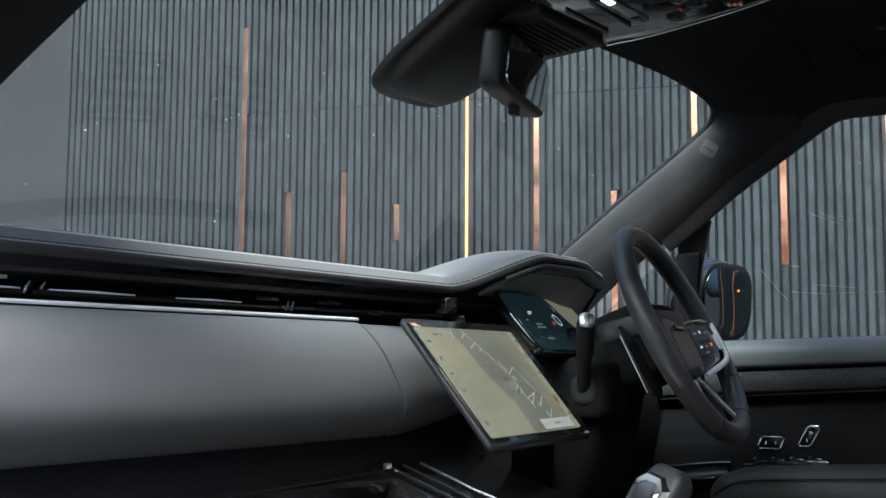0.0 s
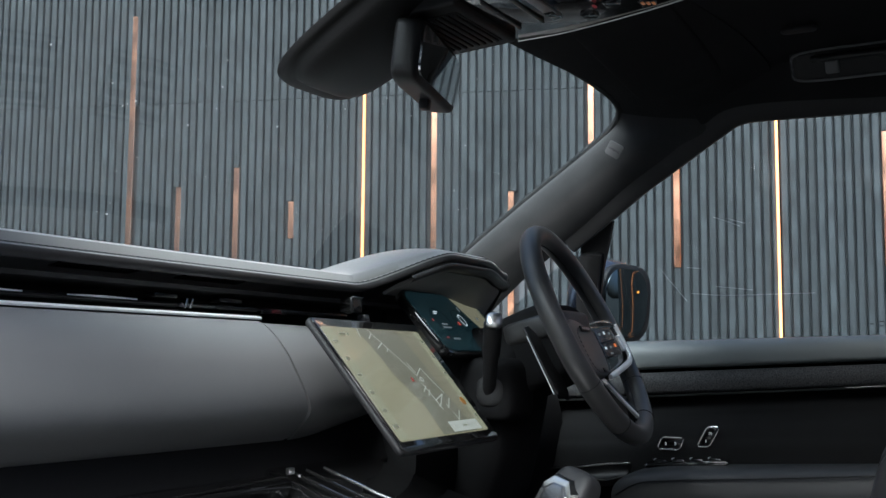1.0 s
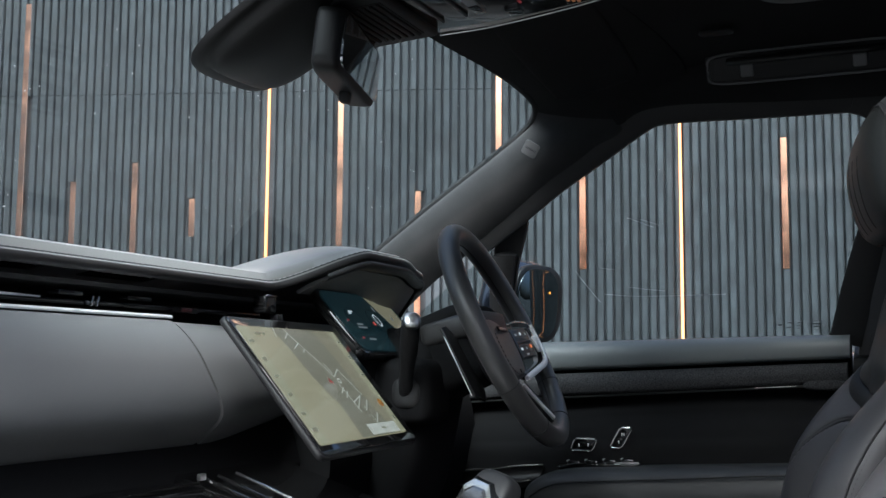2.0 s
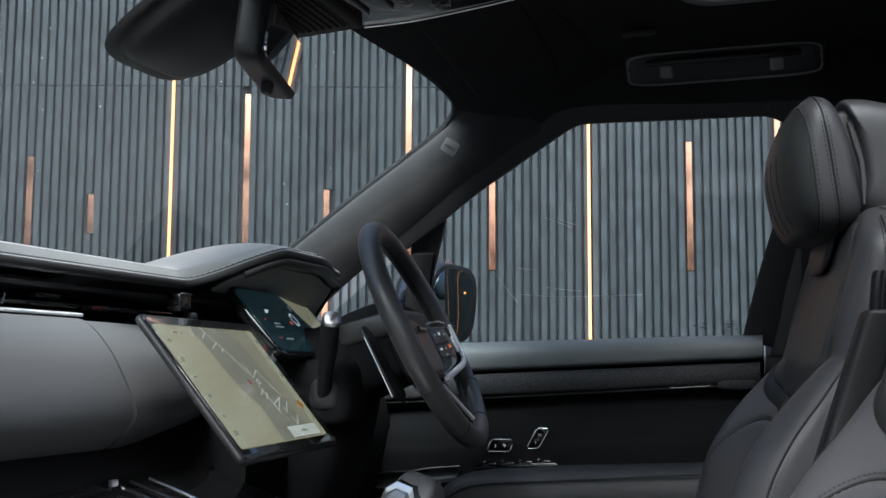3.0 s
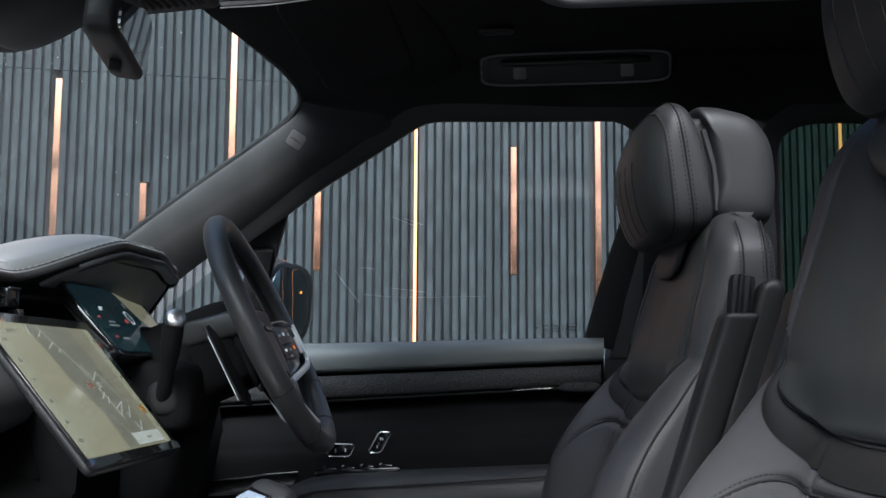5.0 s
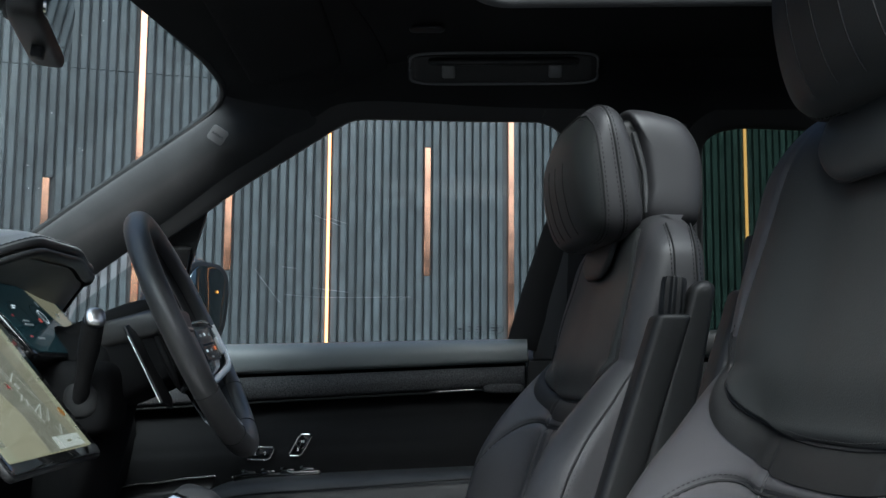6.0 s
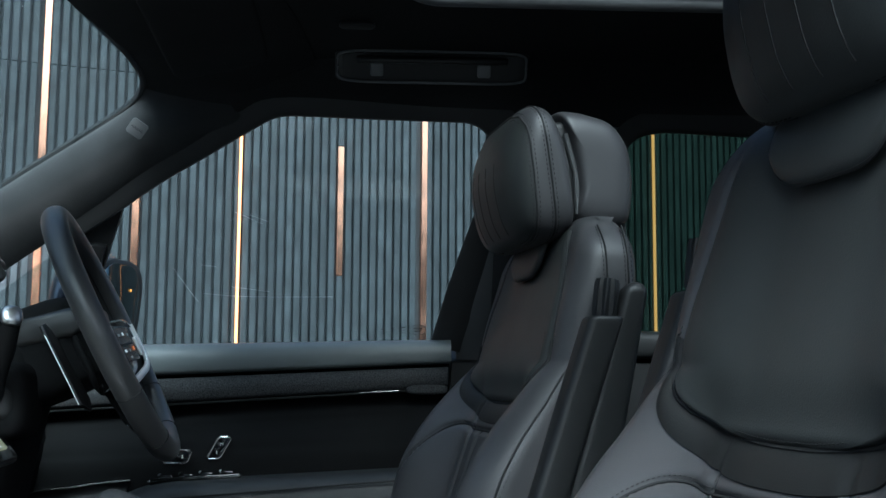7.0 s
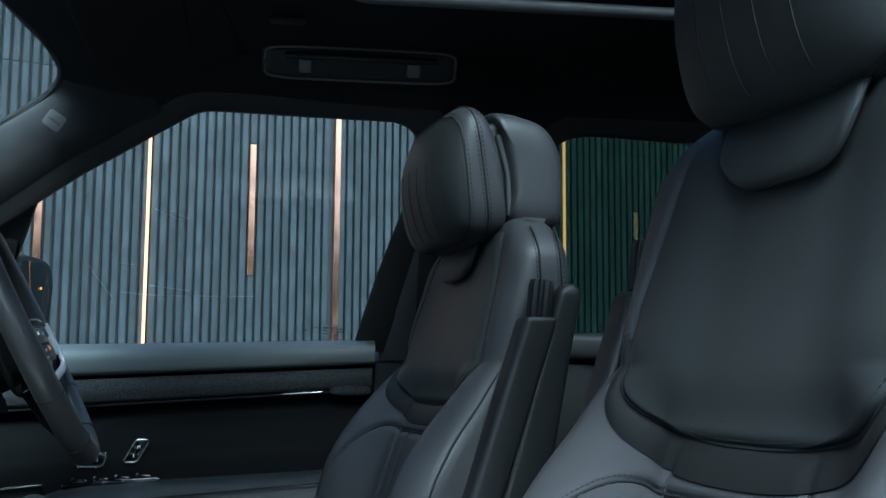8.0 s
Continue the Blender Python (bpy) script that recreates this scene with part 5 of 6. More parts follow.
part("map_view", flat_poly([(0.030, 0.058), (0.098, 0.058), (0.108, 0.046), (0.108, -0.022), (0.070, -0.030), (0.050, 0.004)], 0.0019), MAP_MID, screen, "pale map at the side of the gauges", smooth=False)
part("map_arrow", flat_poly([(0.078, 0.020), (0.083, 0.008), (0.078, 0.011), (0.073, 0.008)], 0.0024), MAP_INK, screen, smooth=False)
# painted reflection of the steering rim in the screen, as faint glowing arcs
for r0 in (0.030, 0.034):
    arc = [Vector((0.062 + r0 * 1.5 * math.cos(q), -0.062 + r0 * math.sin(q), 0.0024)) for q in (math.pi * (0.10 + 0.75 * k / 20) for k in range(21))]
    part("rim_reflection", tube(arc, 0.0005, 5), INK_DIM, screen)

# ---- touchscreen with a map ----
touch = thing("touchscreen", pose(-0.020, 0.8035, 1.120, 50.4, 0, 5.4), "tilted touchscreen showing a pale green map", "display")
part("casing", prism(rounded(0.322, 0.214, 0.010), 0.009, 0.003), PLASTIC, touch, "slim black screen casing")
part("glass_front", prism(rounded(0.316, 0.208, 0.008), 0.003, 0.001), GLOSS, touch).location = (0, 0, 0.0050)
disp = part("map_panel", prism(rounded(0.282, 0.194, 0.004), 0.0016), MAP, touch, "pale olive map picture")
disp.location = (-0.009, -0.001, 0.0068)
disp.scale = (1.014, 0.93, 1.0)


part("map_field", flat_poly([(-0.014, -0.096), (-0.01, -0.042), (-0.034, 0.01), (-0.041, 0.061), (-0.053, 0.096), (0.069, 0.096), (0.08, 0.044), (0.084, -0.019), (0.099, -0.096)], 0.0011), MAP_DARK, disp, smooth=False)
part("map_field", flat_poly([(0.099, -0.096), (0.084, -0.019), (0.08, 0.044), (0.069, 0.096), (0.122, 0.096), (0.122, -0.096)], 0.0012), MAP_MID, disp, smooth=False)
part("side_menu", flat_poly([(-0.140, -0.096), (-0.118, -0.096), (-0.118, 0.096), (-0.140, 0.096)], 0.0014), MAP_MENU, disp, smooth=False)
part("side_menu", flat_poly([(0.122, -0.096), (0.140, -0.096), (0.140, 0.096), (0.122, 0.096)], 0.0014), MAP_MENU, disp, smooth=False)
part("search_box", flat_poly([(0.023, -0.094), (0.121, -0.094), (0.121, -0.076), (0.023, -0.076)], 0.0016), MAP_WHITE, disp, smooth=False)
for x, y, w, h in ((0.072, -0.085, 0.016, 0.003), (0.031, -0.085, 0.003, 0.004), (0.113, -0.085, 0.003, 0.004), (-0.130, 0.070, 0.010, 0.004), (-0.130, 0.040, 0.008, 0.006), (-0.130, 0.012, 0.010, 0.003), (-0.130, -0.018, 0.009, 0.005), (-0.130, -0.048, 0.010, 0.004), (-0.130, -0.074, 0.012, 0.006),
                   (0.132, 0.075, 0.008, 0.004), (0.132, 0.045, 0.008, 0.006), (0.132, 0.012, 0.010, 0.004), (0.132, -0.070, 0.008, 0.006), (-0.10, 0.084, 0.014, 0.003), (-0.085, 0.084, 0.004, 0.003)):
    mark("menu_bar", x, y, w, h, MAP_INK, disp, 0.0017)
roads = [((-0.048, 0.097), (-0.056, 0.079)), ((-0.021, 0.096), (-0.015, 0.084), (-0.003, 0.065), (0.013, 0.041), (0.03, 0.008), (0.057, 0.022), (0.07, -0.008), (0.078, -0.026)), ((0.027, 0.034), (0.033, 0.014)), ((-0.017, 0.087), (-0.034, 0.077)), ((-0.006, 0.069), (-0.028, 0.059)), ((0.001, 0.059), (-0.008, 0.053)), ((0.028, -0.005), (0.033, -0.026), (0.037, -0.055)), ((0.035, -0.011), (0.017, -0.021)), ((0.038, -0.018), (0.024, -0.029)), ((0.069, -0.027), (0.035, -0.049), (0.036, -0.037), (0.069, -0.027)), ((0.059, -0.045), (0.057, -0.053), (0.082, -0.035)), ((0.062, -0.061), (0.064, -0.075), (0.085, -0.059))]
for r in roads:
    own = bmesh.new()
    P = [Vector((x, y, 0.0019)) for x, y in r]
    for a, b in zip(P, P[1:]):
        n = Vector((-(b - a).y, (b - a).x, 0)).normalized() * 0.0008
        own.faces.new([own.verts.new(q) for q in (a - n, b - n, b + n, a + n)])
    part("map_road", own, MAP_WHITE, disp, smooth=False)
pin = disc_ring(0.0, 0.0075, 24, 0.0021)
bmesh.ops.translate(pin, vec=(0.122, -0.042, 0), verts=pin.verts)
bmesh.ops.remove_doubles(pin, verts=pin.verts, dist=1e-6)
part("map_icon", pin, BROWN, disp, smooth=False)
part("map_arrow", flat_poly([(0.008, 0.008), (0.014, -0.005), (0.009, -0.001), (0.004, -0.003)], 0.0022), RED_DIM, disp, smooth=False)
here = disc_ring(0.0026, 0.0048, 24, 0.0021)
bmesh.ops.translate(here, vec=(0.037, 0.001, 0), verts=here.verts)
part("map_icon", here, MAP_WHITE, disp, smooth=False)
part("mount", box((0.07, 0.06, 0.05), (0.03, 0.03, -0.028), 0.01), PLASTIC, touch)

# ---- steering wheel ----
wheel = thing("steering_wheel", pose(0.3888, 0.705, 1.1982, 63.4, 0, 7.6), "black leather steering wheel with gloss spokes", "steering wheel")
R = 0.1825
rim = []
for k in range(128):
    q = 2 * math.pi * k / 128
    rim.append((R * math.cos(q), R * math.sin(q), 0))
own = bmesh.new()
rings = []
for k, p in enumerate(rim):
    q = 2 * math.pi * k / 128
    rad = Vector((math.cos(q), math.sin(q), 0))
    swell = 1 + 0.06 * math.exp(-((abs(math.sin(q)) - 0.35) / 0.22) ** 2)
    rings.append([Vector(p) + rad * (0.0160 * swell * math.cos(a)) + Vector((0, 0, 0.0176 * math.sin(a))) for a in (2 * math.pi * j / 20 for j in range(20))])
rings.append(rings[0])
loft(rings, True, False, own)
bmesh.ops.remove_doubles(own, verts=own.verts, dist=1e-6)
rim_ob = part("rim", own, RIM, wheel, "smooth black leather rim")
part("seam", tube([Vector((p[0], p[1], 0)) * (1 - 0.0162 / R) + Vector((0, 0, -0.004)) for p in rim], 0.0009, 6, closed=True), SEAM, rim_ob)
for a in (-150, -120, -60, -30):
    q = radians(a)
    c = Vector((R * math.cos(q), R * math.sin(q), 0))
    rad = Vector((math.cos(q), math.sin(q), 0))
    part("grip_joint", tube([c + rad * (0.0165 * math.cos(b)) + Vector((0, 0, 0.0180 * math.sin(b))) for b in (2 * math.pi * j / 24 for j in range(24))], 0.0007, 5, closed=True), SEAM, rim_ob)
hub_shape = lambda p: Vector((p.x * (1 - 0.22 * clamp(-p.y / 0.06)), p.y, p.z))
own = superellipsoid(0.130, 0.036, 0.108, 0.5, 0.5, 56, 24, at=(0, -0.024, -0.034), shape=hub_shape)
hub = part("hub", own, PLASTIC, wheel, "rounded leather airbag hub")
own = superellipsoid(0.164, 0.026, 0.104, 0.4, 0.5, 48, 18, at=(0, -0.022, -0.017), shape=hub_shape)
part("airbag_pad", own, RIM, hub)
pad_line = [Vector((0.064 * math.copysign(abs(math.cos(q)) ** 0.5, math.cos(q)) * (1 - 0.22 * clamp(-math.sin(q) * 0.7)), -0.030 + 0.041 * math.copysign(abs(math.sin(q)) ** 0.5, math.sin(q)), -0.0025)) for q in (2 * math.pi * k / 64 for k in range(65))]
part("stitching", stitches(pad_line, 0.005, 0.003, 0.0008), STITCH, hub)
part("badge_bar", box((0.056, 0.009, 0.003), (0, 0.009, -0.0015), 0.001), PLASTIC, hub)
for k in range(8):
    mark("badge_mark", -0.021 + 0.006 * k, 0.009, 0.0035, 0.0035, METAL, hub, 0.0003)
part("badge_oval", box((0.016, 0.008, 0.002), (0, -0.066, -0.0015), 0.0009), PLASTIC, hub)
# side spokes with switch pods, rising from the hub to the rim
def spoke_z(x):
    return (-0.009 if x > 0 else -0.019) + 0.22 * (abs(x) - 0.055)


for s in (-1, 1):
    rows = []
    for k in range(13):
        x = 0.045 + 0.134 * k / 12
        top, low = 0.018 - 0.004 * (k / 12), -0.074 + 0.026 * ease((k - 4) / 8)
        z = spoke_z(s * x) - 0.004
        rows.append([(s * x, top, z - 0.020), (s * x, top + 0.002, z - 0.003), (s * x, top - 0.003, z), (s * x, low + 0.003, z), (s * x, low - 0.002, z - 0.003), (s * x, low, z - 0.020)])
    sp = part("side_spoke", loft(rows), GLOSS, wheel, "gloss black spoke with switches")
    tilt = pose(s * 0.100, -0.016, spoke_z(s * 0.100), 0, -s * 12.4)
    own = box((0.066, 0.054, 0.006), (0, 0, 0), 0.0025, 3)
    bmesh.ops.transform(own, matrix=tilt, verts=own.verts)
    pod = part("switch_pod", own, SWITCH, sp, "grey-black switch pad")
    own = box((0.052, 0.003, 0.0012), (0.0, 0.0, 0.0034))
    bmesh.ops.transform(own, matrix=tilt, verts=own.verts)
    part("pad_groove", own, SEAM, pod, smooth=False)
    for dx, dy, w, h, m in ((-0.020, 0.016, 0.008, 0.004, INK_DIM), (0.000, 0.017, 0.005, 0.005, INK), (0.020, 0.015, 0.006, 0.004, INK_DIM), (-0.020, -0.010, 0.007, 0.004, INK), (0.000, -0.010, 0.005, 0.004, INK_DIM), (0.021, -0.008, 0.006, 0.006, ORANGE if s > 0 else INK_DIM), (-0.006, -0.021, 0.009, 0.003, INK_DIM)):
        own = box((w, h, 0.0008), (dx * s, dy, 0.0036))
        bmesh.ops.transform(own, matrix=tilt, verts=own.verts)
        part("switch_mark", own, m, sp, smooth=False)
    top_line = smooth_line([(s * 0.058, 0.021, spoke_z(s * 0.058)), (s * 0.100, 0.024, spoke_z(s * 0.100)), (s * 0.145, 0.021, spoke_z(s * 0.145)), (s * 0.165, 0.008, spoke_z(s * 0.165))], 24)
    part("spoke_line", tube(top_line, 0.0016, 8), CHROME, sp, "thin bright upper line of the spoke")
    rows = []
    for k, p in enumerate(smooth_line([(s * 0.162, 0.014, 0), (s * 0.164, -0.010, 0), (s * 0.163, -0.040, 0), (s * 0.153, -0.056, 0), (s * 0.120, -0.064, 0), (s * 0.080, -0.071, 0), (s * 0.050, -0.076, 0)], 40)):
        wd = 0.0024 + 0.0026 * clamp((k - 4) / 14) * clamp((43 - k) / 8)
        z = spoke_z(p.x) + 0.002
        n = Vector((s, 0, 0)).lerp(Vector((0, -1, 0)), ease((k - 12) / 14)).normalized()
        rows.append([p + n * a + Vector((0, 0, z + h)) for a, h in ((-wd, -0.004), (-wd, 0.0012), (-wd * 0.5, 0.0026), (wd * 0.5, 0.0026), (wd, 0.0012), (wd, -0.004))])
    part("spoke_frame", loft(rows), SATIN, sp, "bright satin silver spoke frame")
    own = box((0.011, 0.030, 0.006), (0, 0, 0), 0.002, 3)
    bmesh.ops.transform(own, matrix=pose(s * 0.149, -0.022, spoke_z(s * 0.149) + 0.002, 0, -s * 12.4), verts=own.verts)
    part("side_switch", own, SATIN, sp, "pale ribbed roller")
# lower double spoke
for s in (-1, 1):
    own = loft([[(s * -0.004, -0.074, -0.040), (s * -0.004, -0.074, -0.016), (s * 0.050, -0.070, -0.016), (s * 0.050, -0.070, -0.040)],
                [(s * 0.036, -0.130, -0.030), (s * 0.036, -0.130, -0.006), (s * 0.072, -0.124, -0.006), (s * 0.072, -0.124, -0.030)],
                [(s * 0.058, -0.172, -0.014), (s * 0.058, -0.172, 0.002), (s * 0.100, -0.152, 0.002), (s * 0.100, -0.152, -0.014)]])
    ls = part("lower_spoke", own, GLOSS, wheel, "gloss black lower spoke")
    rows = [[(s * (x - w), y, z - 0.003), (s * (x - w), y, z), (s * (x + w), y + 0.002, z), (s * (x + w), y + 0.002, z - 0.003)] for x, y, z, w in ((0.020, -0.086, -0.011, 0.0018), (0.048, -0.126, -0.004, 0.0030), (0.076, -0.164, 0.004, 0.0042))]
    part("spoke_strip", loft(rows), SATIN, ls, "silver strip on the lower spoke")
    part("strip_end", box((0.014, 0.012, 0.006), (s * 0.070, -0.168, 0.003), 0.002, 2, turn=(0, 0, s * 35)), CHROME, ls)
# ---- steering column and stalks ----
column = thing("steering_column", pose(0.405, 0.82, 1.155), "black steering column shroud with switch stalks", "steering column")
own = superellipsoid(0.165, 0.135, 0.22, 0.35, 0.35, 48, 30)
bmesh.ops.transform(own, matrix=pose(0, 0.01, 0.0, -22), verts=own.verts)
part("shroud", own, DOOR_BLACK, column)
own = superellipsoid(0.14, 0.045, 0.12, 0.4, 0.4, 40, 20)
bmesh.ops.transform(own, matrix=pose(-0.018, -0.042, 0.048, -14), verts=own.verts)
part("upper_cowl", own, LEATHER, column, "stitched leather column cowl")
own = superellipsoid(0.19, 0.30, 0.16, 0.4, 0.4, 40, 24)
bmesh.ops.transform(own, matrix=pose(-0.01, 0.075, -0.10, 12), verts=own.verts)
part("knee_cover", own, DOOR_BLACK, column)
part("boot", superellipsoid(0.030, 0.050, 0.050, 0.7, 1.0, 24, 14, at=(-0.136, 0.004, -0.052)), DARK, column)
part("switch_housing", superellipsoid(0.11, 0.105, 0.10, 0.45, 0.45, 32, 20, at=(-0.088, 0.016, -0.050)), DOOR_BLACK, column)
stalk = part("stalk", tube(smooth_line([(-0.135, 0.006, -0.060), (-0.158, -0.006, -0.028), (-0.182, -0.021, 0.016), (-0.204, -0.034, 0.054)], 14), [0.0110] * 6 + [0.0112, 0.0122, 0.0138, 0.0145, 0.0145, 0.0145, 0.0145, 0.0142], 18), PLASTIC, column)
own = superellipsoid(0.016, 0.027, 0.027, 0.7, 0.9, 28, 14)
bmesh.ops.transform(own, matrix=Matrix.Translation((-0.209, -0.038, 0.057)) @ Vector((-0.80, -0.45, 0.40)).to_track_quat("X", "Z").to_matrix().to_4x4(), verts=own.verts)
part("stalk_end", own, METAL, stalk, "silver stalk end cap")
# gear paddle plate on the near side of the wheel
own = prism([(-0.010, 0.062), (0.010, 0.066), (0.040, 0.045), (0.046, -0.05), (0.030, -0.066), (-0.004, -0.056)], 0.005, 0.0015)
bmesh.ops.transform(own, matrix=pose(-0.113, -0.076, -0.006, 62, 0, 0), verts=own.verts)
pdl = part("gear_paddle", own, PLASTIC, column, "black gear paddle")
part("paddle_edge", tube([(-0.121, -0.050, 0.041), (-0.128, -0.078, -0.007), (-0.132, -0.104, -0.054)], 0.0007, 8), METAL, pdl, "thin metal paddle edge")
part("column_switch", box((0.014, 0.030, 0.014), (-0.090, 0.000, -0.020), 0.004), GLOSS, column)

# ---- sensor cover, mirror and overhead console ----
cover = thing("sensor_cover", (-0.01, 0.85, 1.58), "black plastic sensor cover under the windscreen header", "cover")


def cover_point(r, a):
    """r from the middle of the cover to its rim, a round it: a pod inside a shallow flange."""
    c, q = math.cos(a), math.sin(a)
    k = r * (abs(c) ** 4 + abs(q) ** 4) ** -0.25
    x = -0.058 + 0.115 * k * c
    y = 0.8075 + 0.1475 * k * q
    d = 0.012 * math.sqrt(max(0.0, 1 - ((r - 0.84) / 0.16) ** 2)) if r > 0.84 else 0.012 + 0.030 * math.sqrt(1 - (r / 0.84) ** 3)
    return Vector((x + 0.01, y - 0.85, glass_z(x, y) - 0.004 - d - 1.58))


own = loft([[cover_point(k / 30, 2 * math.pi * j / 64) for j in range(64)] for k in range(1, 31)])
part("shell", own, PLASTIC, cover, "smooth black sensor cover shell")
vent = part("vent_cover", box((0.190, 0.118, 0.028), (0.008, -0.096, 0.038), 0.007, 3, turn=(-3.7, 0, 0)), PLASTIC, cover, "louvred black cover at the header")
part("louvre_recess", box((0.138, 0.094, 0.0016), (0.008, -0.097, 0.0240), 0, turn=(-3.7, 0, 0)), DARK, vent, smooth=False)
for k in range(9):
    part("louvre", box((0.132, 0.0052, 0.006), (0.008, -0.138 + 0.0102 * k, 0.0252 - 0.00066 * k), 0.0012, 1, turn=(-28, 0, 0)), PLASTIC, vent)
part("mirror_mount", tube([(0.0, -0.035, -0.015), (0.0, -0.060, -0.030), (-0.006, -0.070, -0.034)], [0.022, 0.016, 0.012], 14), PLASTIC, cover)
mirror = thing("rear_view_mirror", pose(-0.022, 0.772, 1.552, 6, 0, 15), "frameless black rear-view mirror", "mirror")
part("case", superellipsoid(0.225, 0.088, 0.042, 0.3, 0.35, 48, 24, at=(0, 0.006, 0)), PLASTIC, mirror, "black mirror back shell")
own = prism(rounded(0.202, 0.068, 0.014), 0.003)
bmesh.ops.transform(own, matrix=pose(0, -0.0140, 0, 90), verts=own.verts)
part("mirror_glass", own, MIRROR, mirror)
part("dip_lever", box((0.018, 0.014, 0.020), (0.005, 0.004, -0.048), 0.003), PLASTIC, mirror)
roofbox = thing("overhead_console", (0.0, 0.57, 1.643), "gloss black overhead console with reading lamps", "overhead console")
own = prism([(-0.115, 0.135), (0.115, 0.135), (0.128, 0.05), (0.120, -0.10), (0.085, -0.16), (-0.085, -0.16), (-0.120, -0.10), (-0.128, 0.05)], 0.026, 0.006, 3)
bmesh.ops.transform(own, matrix=pose(0, 0, 0, -6), verts=own.verts)
body = part("body", own, GLOSS, roofbox)


def under(y, drop=0.0):
    """Height of the console's tilted underside."""
    return -0.0132 - 0.105 * y - drop


part("trim_edge", tube(smooth_line([(0.112, 0.132, under(0.132)), (0.127, 0.050, under(0.05)), (0.120, -0.096, under(-0.096)), (0.086, -0.155, under(-0.155)), (-0.08, -0.155, under(-0.155))], 30), 0.0011, 6), METAL, body)
for y, w in ((0.048, 0.014), (0.070, 0.004), (0.105, 0.004)):
    part("lamp_bezel", box((0.125, w, 0.005), (0.0, y, under(y, 0.001)), 0.0018, 3, turn=(-6, 0, 0)), METAL if w > 0.01 else PLASTIC_LIGHT, body, "satin metal lamp strip" if w > 0.01 else "")
part("reading_lamp", box((0.026, 0.011, 0.004), (-0.052, 0.048, under(0.048, 0.0030)), 0.0015, 3, turn=(-6, 0, 0)), LAMP, body, "lit white reading lamp")
part("lamp_lens", box((0.028, 0.013, 0.003), (0.040, 0.048, under(0.048, 0.0030)), 0.001, 2, turn=(-6, 0, 0)), GLOSS, body)
for x, y in ((0.085, 0.01), (0.060, -0.03), (0.09, -0.07), (-0.06, -0.03), (0.020, -0.02), (-0.015, -0.06)):
    part("console_button", box((0.026, 0.020, 0.006), (x, y, under(y)), 0.002, 2, turn=(-6, 0, 0)), GLOSS, body)
for x, y, m in ((0.050, -0.010, RED_DIM), (0.085, -0.066, ORANGE_DIM), (0.090, -0.072, ORANGE_DIM), (0.095, -0.078, ORANGE_DIM), (0.098, -0.108, INK_DIM)):
    part("button_mark", box((0.010, 0.004, 0.002), (x, y, under(y, 0.0032)), 0.0005, 1, turn=(-6, 0, 0)), m, body)

# ---- wing mirror outside the door ----
wing = thing("wing_mirror", pose(0.968, 0.875, 1.282, 5, 0, -14), "dark blue-black wing mirror outside the door", "mirror")
own = superellipsoid(0.208, 0.190, 0.12, 0.66, 0.80, 48, 30, at=(0, 0.02, 0), shape=lambda p: Vector((p.x * (1 - 0.10 * clamp(p.z / 0.09)), p.y * (1 - 0.15 * clamp(p.z / 0.09)), p.z)))
part("case", own, NAVY, wing, "glossy dark case")
own = superellipsoid(0.186, 0.168, 0.02, 0.62, 0.3, 48, 20, at=(0, -0.032, 0))
part("frame", own, PLASTIC, wing)
own = prism(rounded(0.160, 0.148, 0.056), 0.004, 0.001)
bmesh.ops.transform(own, matrix=pose(-0.010, -0.0425, 0, 90), verts=own.verts)
part("mirror_glass", own, DIM_MIRROR, wing)
part("blind_spot_lamp", box((0.005, 0.002, 0.005), (0.030, -0.0455, 0.026), 0.001), AMBER_ON, wing, "small lit amber warning lamp")
part("neck", tube([(-0.06, 0.02, -0.06), (-0.14, 0.03, -0.085), (-0.19, 0.04, -0.085)], [0.035, 0.028, 0.03], 16), PLASTIC, wing)
part("lower_case", superellipsoid(0.16, 0.05, 0.10, 0.6, 0.7, 40, 16, at=(0, 0.022, -0.074)), NAVY, wing, "dark lower edge of the mirror case")

# ---- grab handle on the roof lining ----
grab = thing("grab_handle", pose(0.560, 0.245, 1.650, 0, -32, 0), "black folding grab handle on the roof lining", "grab handle")
own = superellipsoid(0.022, 0.058, 0.320, 0.25, 0.25, 40, 24)
part("surround", own, PLASTIC, grab, "rounded black surround with a pale lip")
part("inner_tray", superellipsoid(0.012, 0.046, 0.296, 0.2, 0.2, 32, 16, at=(-0.0075, 0, 0)), DARK, grab)
part("handle_bar", tube(smooth_line([(-0.010, -0.12, 0.012), (-0.026, -0.09, 0.016), (-0.030, 0.0, 0.017), (-0.026, 0.09, 0.016), (-0.010, 0.12, 0.012)], 30), 0.008, 12, flat=0.8), PLASTIC, grab)
for y in (-0.085, 0.091):
    part("hinge", box((0.010, 0.022, 0.022), (-0.014, y, -0.004), 0.003), PLASTIC_LIGHT, grab)
part("surround_lip", tube([Vector((-0.0115, 0.155 * math.copysign(abs(math.cos(q)) ** 0.3, math.cos(q)), 0.0265 * math.copysign(abs(math.sin(q)) ** 0.3, math.sin(q)))) for q in (2 * math.pi * k / 64 for k in range(64))], 0.0022, 8, closed=True), PLASTIC_LIGHT, grab)

# ---- gear selector and centre console ----
gear = thing("gear_selector", pose(0.116, 0.640, 0.892, 0, 0, -18), "gear selector with faceted silver side and grey grip", "gear lever")
G = pose(0, 0, 0.055, 14, 30, 0)
own = superellipsoid(0.046, 0.128, 0.072, 0.5, 0.5, 40, 24, at=(0.004, 0, 0))
bmesh.ops.transform(own, matrix=G, verts=own.verts)
part("grip", own, RUBBER, gear, "dark grey soft-touch grip")


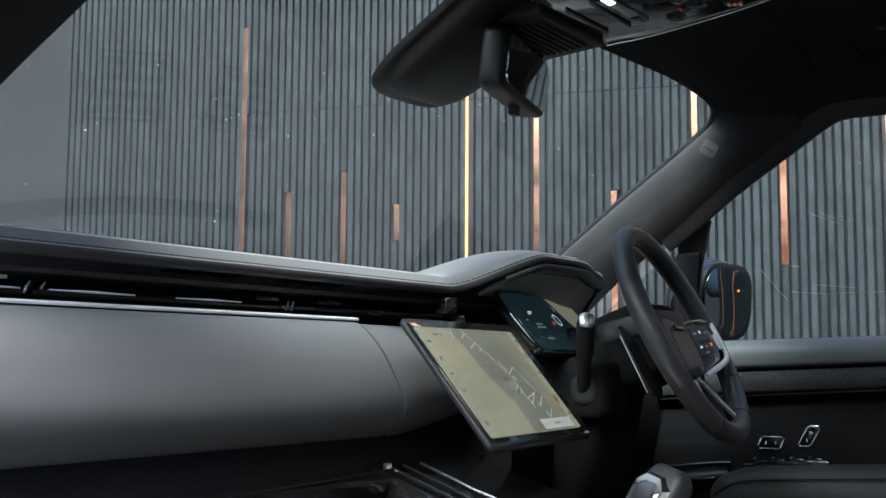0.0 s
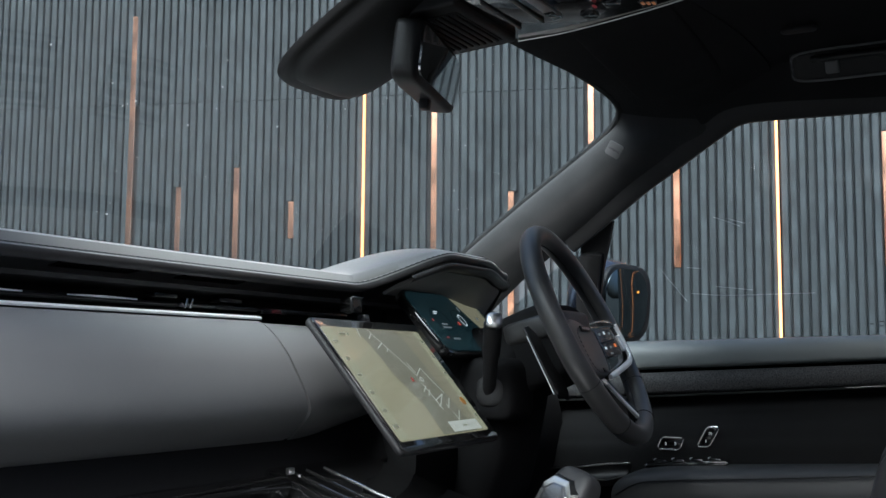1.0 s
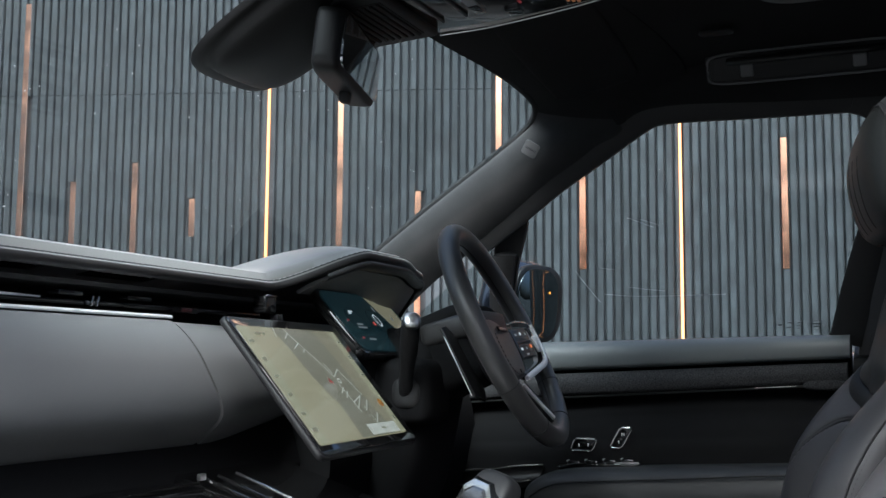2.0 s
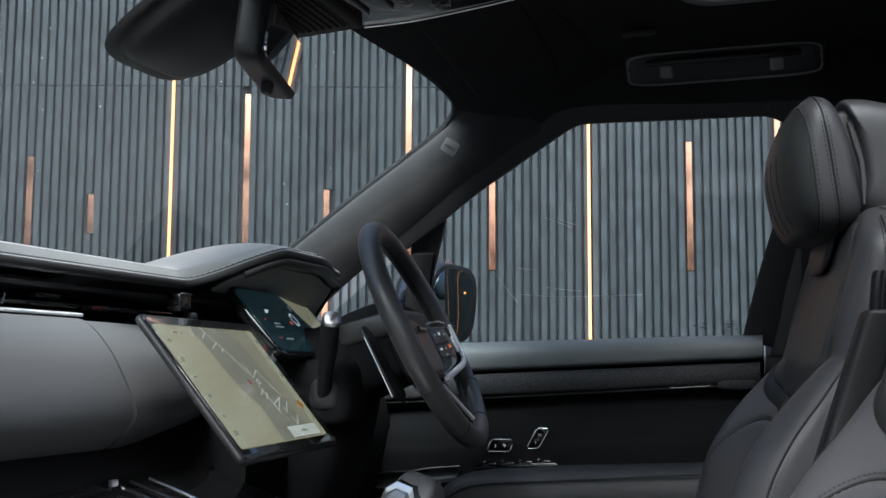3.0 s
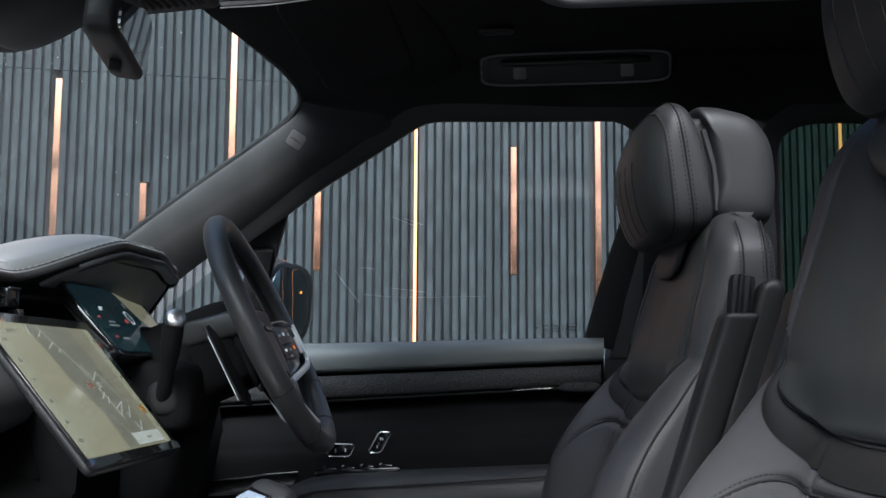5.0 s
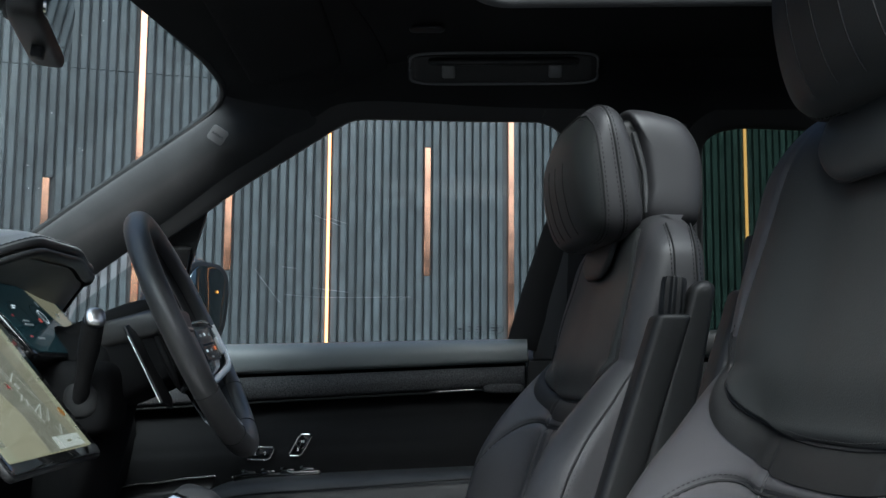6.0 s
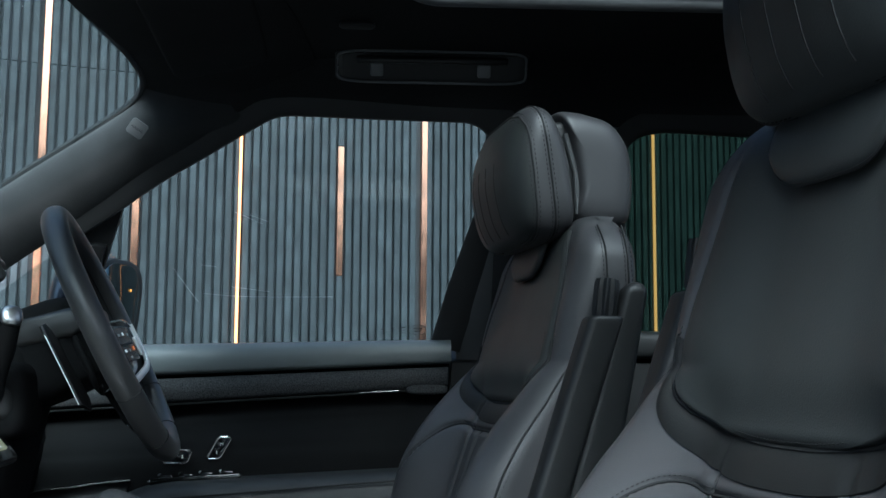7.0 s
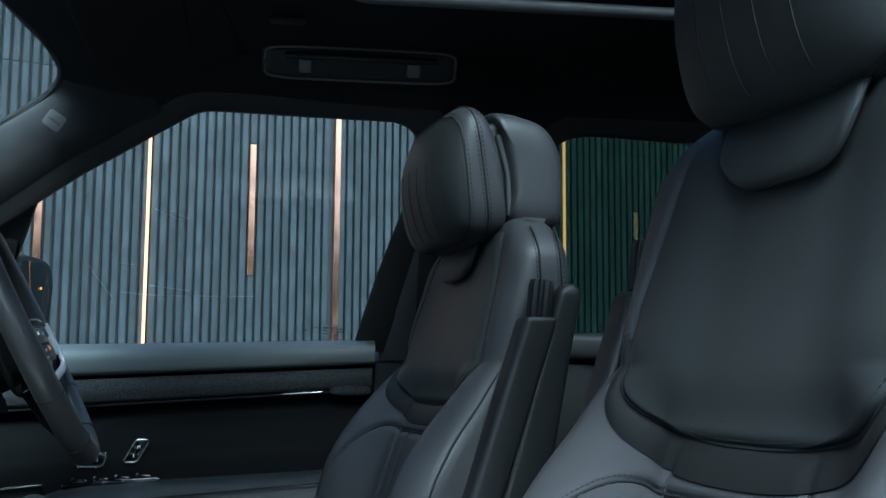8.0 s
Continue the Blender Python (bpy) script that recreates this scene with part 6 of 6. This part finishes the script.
def facet(name, outer, inner, material, parent, label=""):
    """A bevelled plate on the lever's side: (x, y, z) corners of its rim and of its raised face."""
    own = loft([[G @ Vector(p) for p in outer], [G @ Vector(p) for p in inner]])
    return part(name, own, material, parent, label, smooth=False)


side = facet("metal_side", [(-0.014, 0.036, -0.060), (-0.016, 0.036, 0.030), (-0.015, 0.024, 0.046), (-0.015, -0.012, 0.046), (-0.016, -0.030, 0.028), (-0.014, -0.034, -0.060)],
             [(-0.023, 0.031, -0.060), (-0.024, 0.031, 0.024), (-0.023, 0.020, 0.038), (-0.023, -0.009, 0.038), (-0.024, -0.025, 0.022), (-0.023, -0.028, -0.060)], CHROME, gear, "bright bevelled rim of the side plate")
facet("metal_inlay", [(-0.0222, 0.026, -0.058), (-0.0232, 0.026, 0.020), (-0.0225, 0.017, 0.031), (-0.0225, -0.007, 0.031), (-0.0232, -0.021, 0.018), (-0.0222, -0.023, -0.058)],
      [(-0.0250, 0.022, -0.056), (-0.0255, 0.022, 0.016), (-0.0250, 0.014, 0.026), (-0.0250, -0.005, 0.026), (-0.0255, -0.017, 0.014), (-0.0250, -0.019, -0.056)], GEAR_METAL, side, "brushed grey side plate")
console = thing("centre_console", (0, 0.4, 0.45), "gloss black centre console between the seats", "console")
part("body", box((0.25, 1.15, 0.44), (0.0, 0.02, 0.22), 0.03), GLOSS, console)
part("ramp", box((0.27, 0.40, 0.05), (-0.005, 0.40, 0.485), 0.012, 3, turn=(17, 0, 0)), GLOSS, console)
for x in (-0.128, -0.095, -0.055):
    part("rail", tube([(x, 0.515, 0.555), (x, 0.43, 0.527), (x + 0.006, 0.25, 0.475)], 0.0022 if x > -0.12 else 0.003, 8), CHROME if x == -0.055 else GLOSS, console)
part("bright_key", box((0.020, 0.010, 0.004), (-0.02, 0.300, 0.500), 0.001, 1, turn=(17, 0, 0)), CHROME, console)
part("shelf_clip", box((0.012, 0.006, 0.008), (-0.140, 0.508, 0.558), 0.001), METAL, console)

# ---- wall pieces ----
low = slat_mesh(0.0, JOINT - 0.0002, SLAT, 0.018, "slat", SLATE)
upper = slat_mesh(JOINT + 0.0002, WALL_TOP, SLAT, 0.018, "slat_upper", SLATE)
n_slats = int((WALL_B - WALL_A) / PITCH)


def wall_piece(name, mesh, v, y=-0.014):
    ob = new(name, mesh)
    ob.parent = wall
    ob.location = (v, y, 0)
    return ob


for i in range(n_slats):
    v = WALL_A + (i + 0.5) * PITCH
    near = [s for s in STRIPS if abs(s[0] - v) < PITCH / 2]
    if not near:
        wall_piece("slat", low, v)
        wall_piece("slat", upper, v)
        continue
    at, z0, z1, kind = near[0]
    if kind == "light":
        wall_piece("slat", low, v)
        wall_piece("slat", upper, v)
    else:
        if z0 > 0.95:
            wall_piece("slat", slat_mesh(0.0, z0, SLAT, 0.018, "slat_short", SLATE), v)
        if z1 < JOINT - 0.05:
            wall_piece("slat", slat_mesh(z1, JOINT - 0.0002, SLAT, 0.018, "slat_short", SLATE), v)
        if z1 < 2.5:
            wall_piece("slat", upper, v)
        else:
            wall_piece("slat", slat_mesh(z1, WALL_TOP, SLAT, 0.018, "slat_short", SLATE), v)
for at, z0, z1, kind in STRIPS:
    if kind == "light":
        wall_piece("light_line", slat_mesh(z0, z1, 0.0080, 0.012, "light_line", LED), at, 0.0)
    else:
        wall_piece("copper_strip", slat_mesh(z0, z1, 0.0225, 0.020, "copper_strip", COPPER), at, -0.0135)
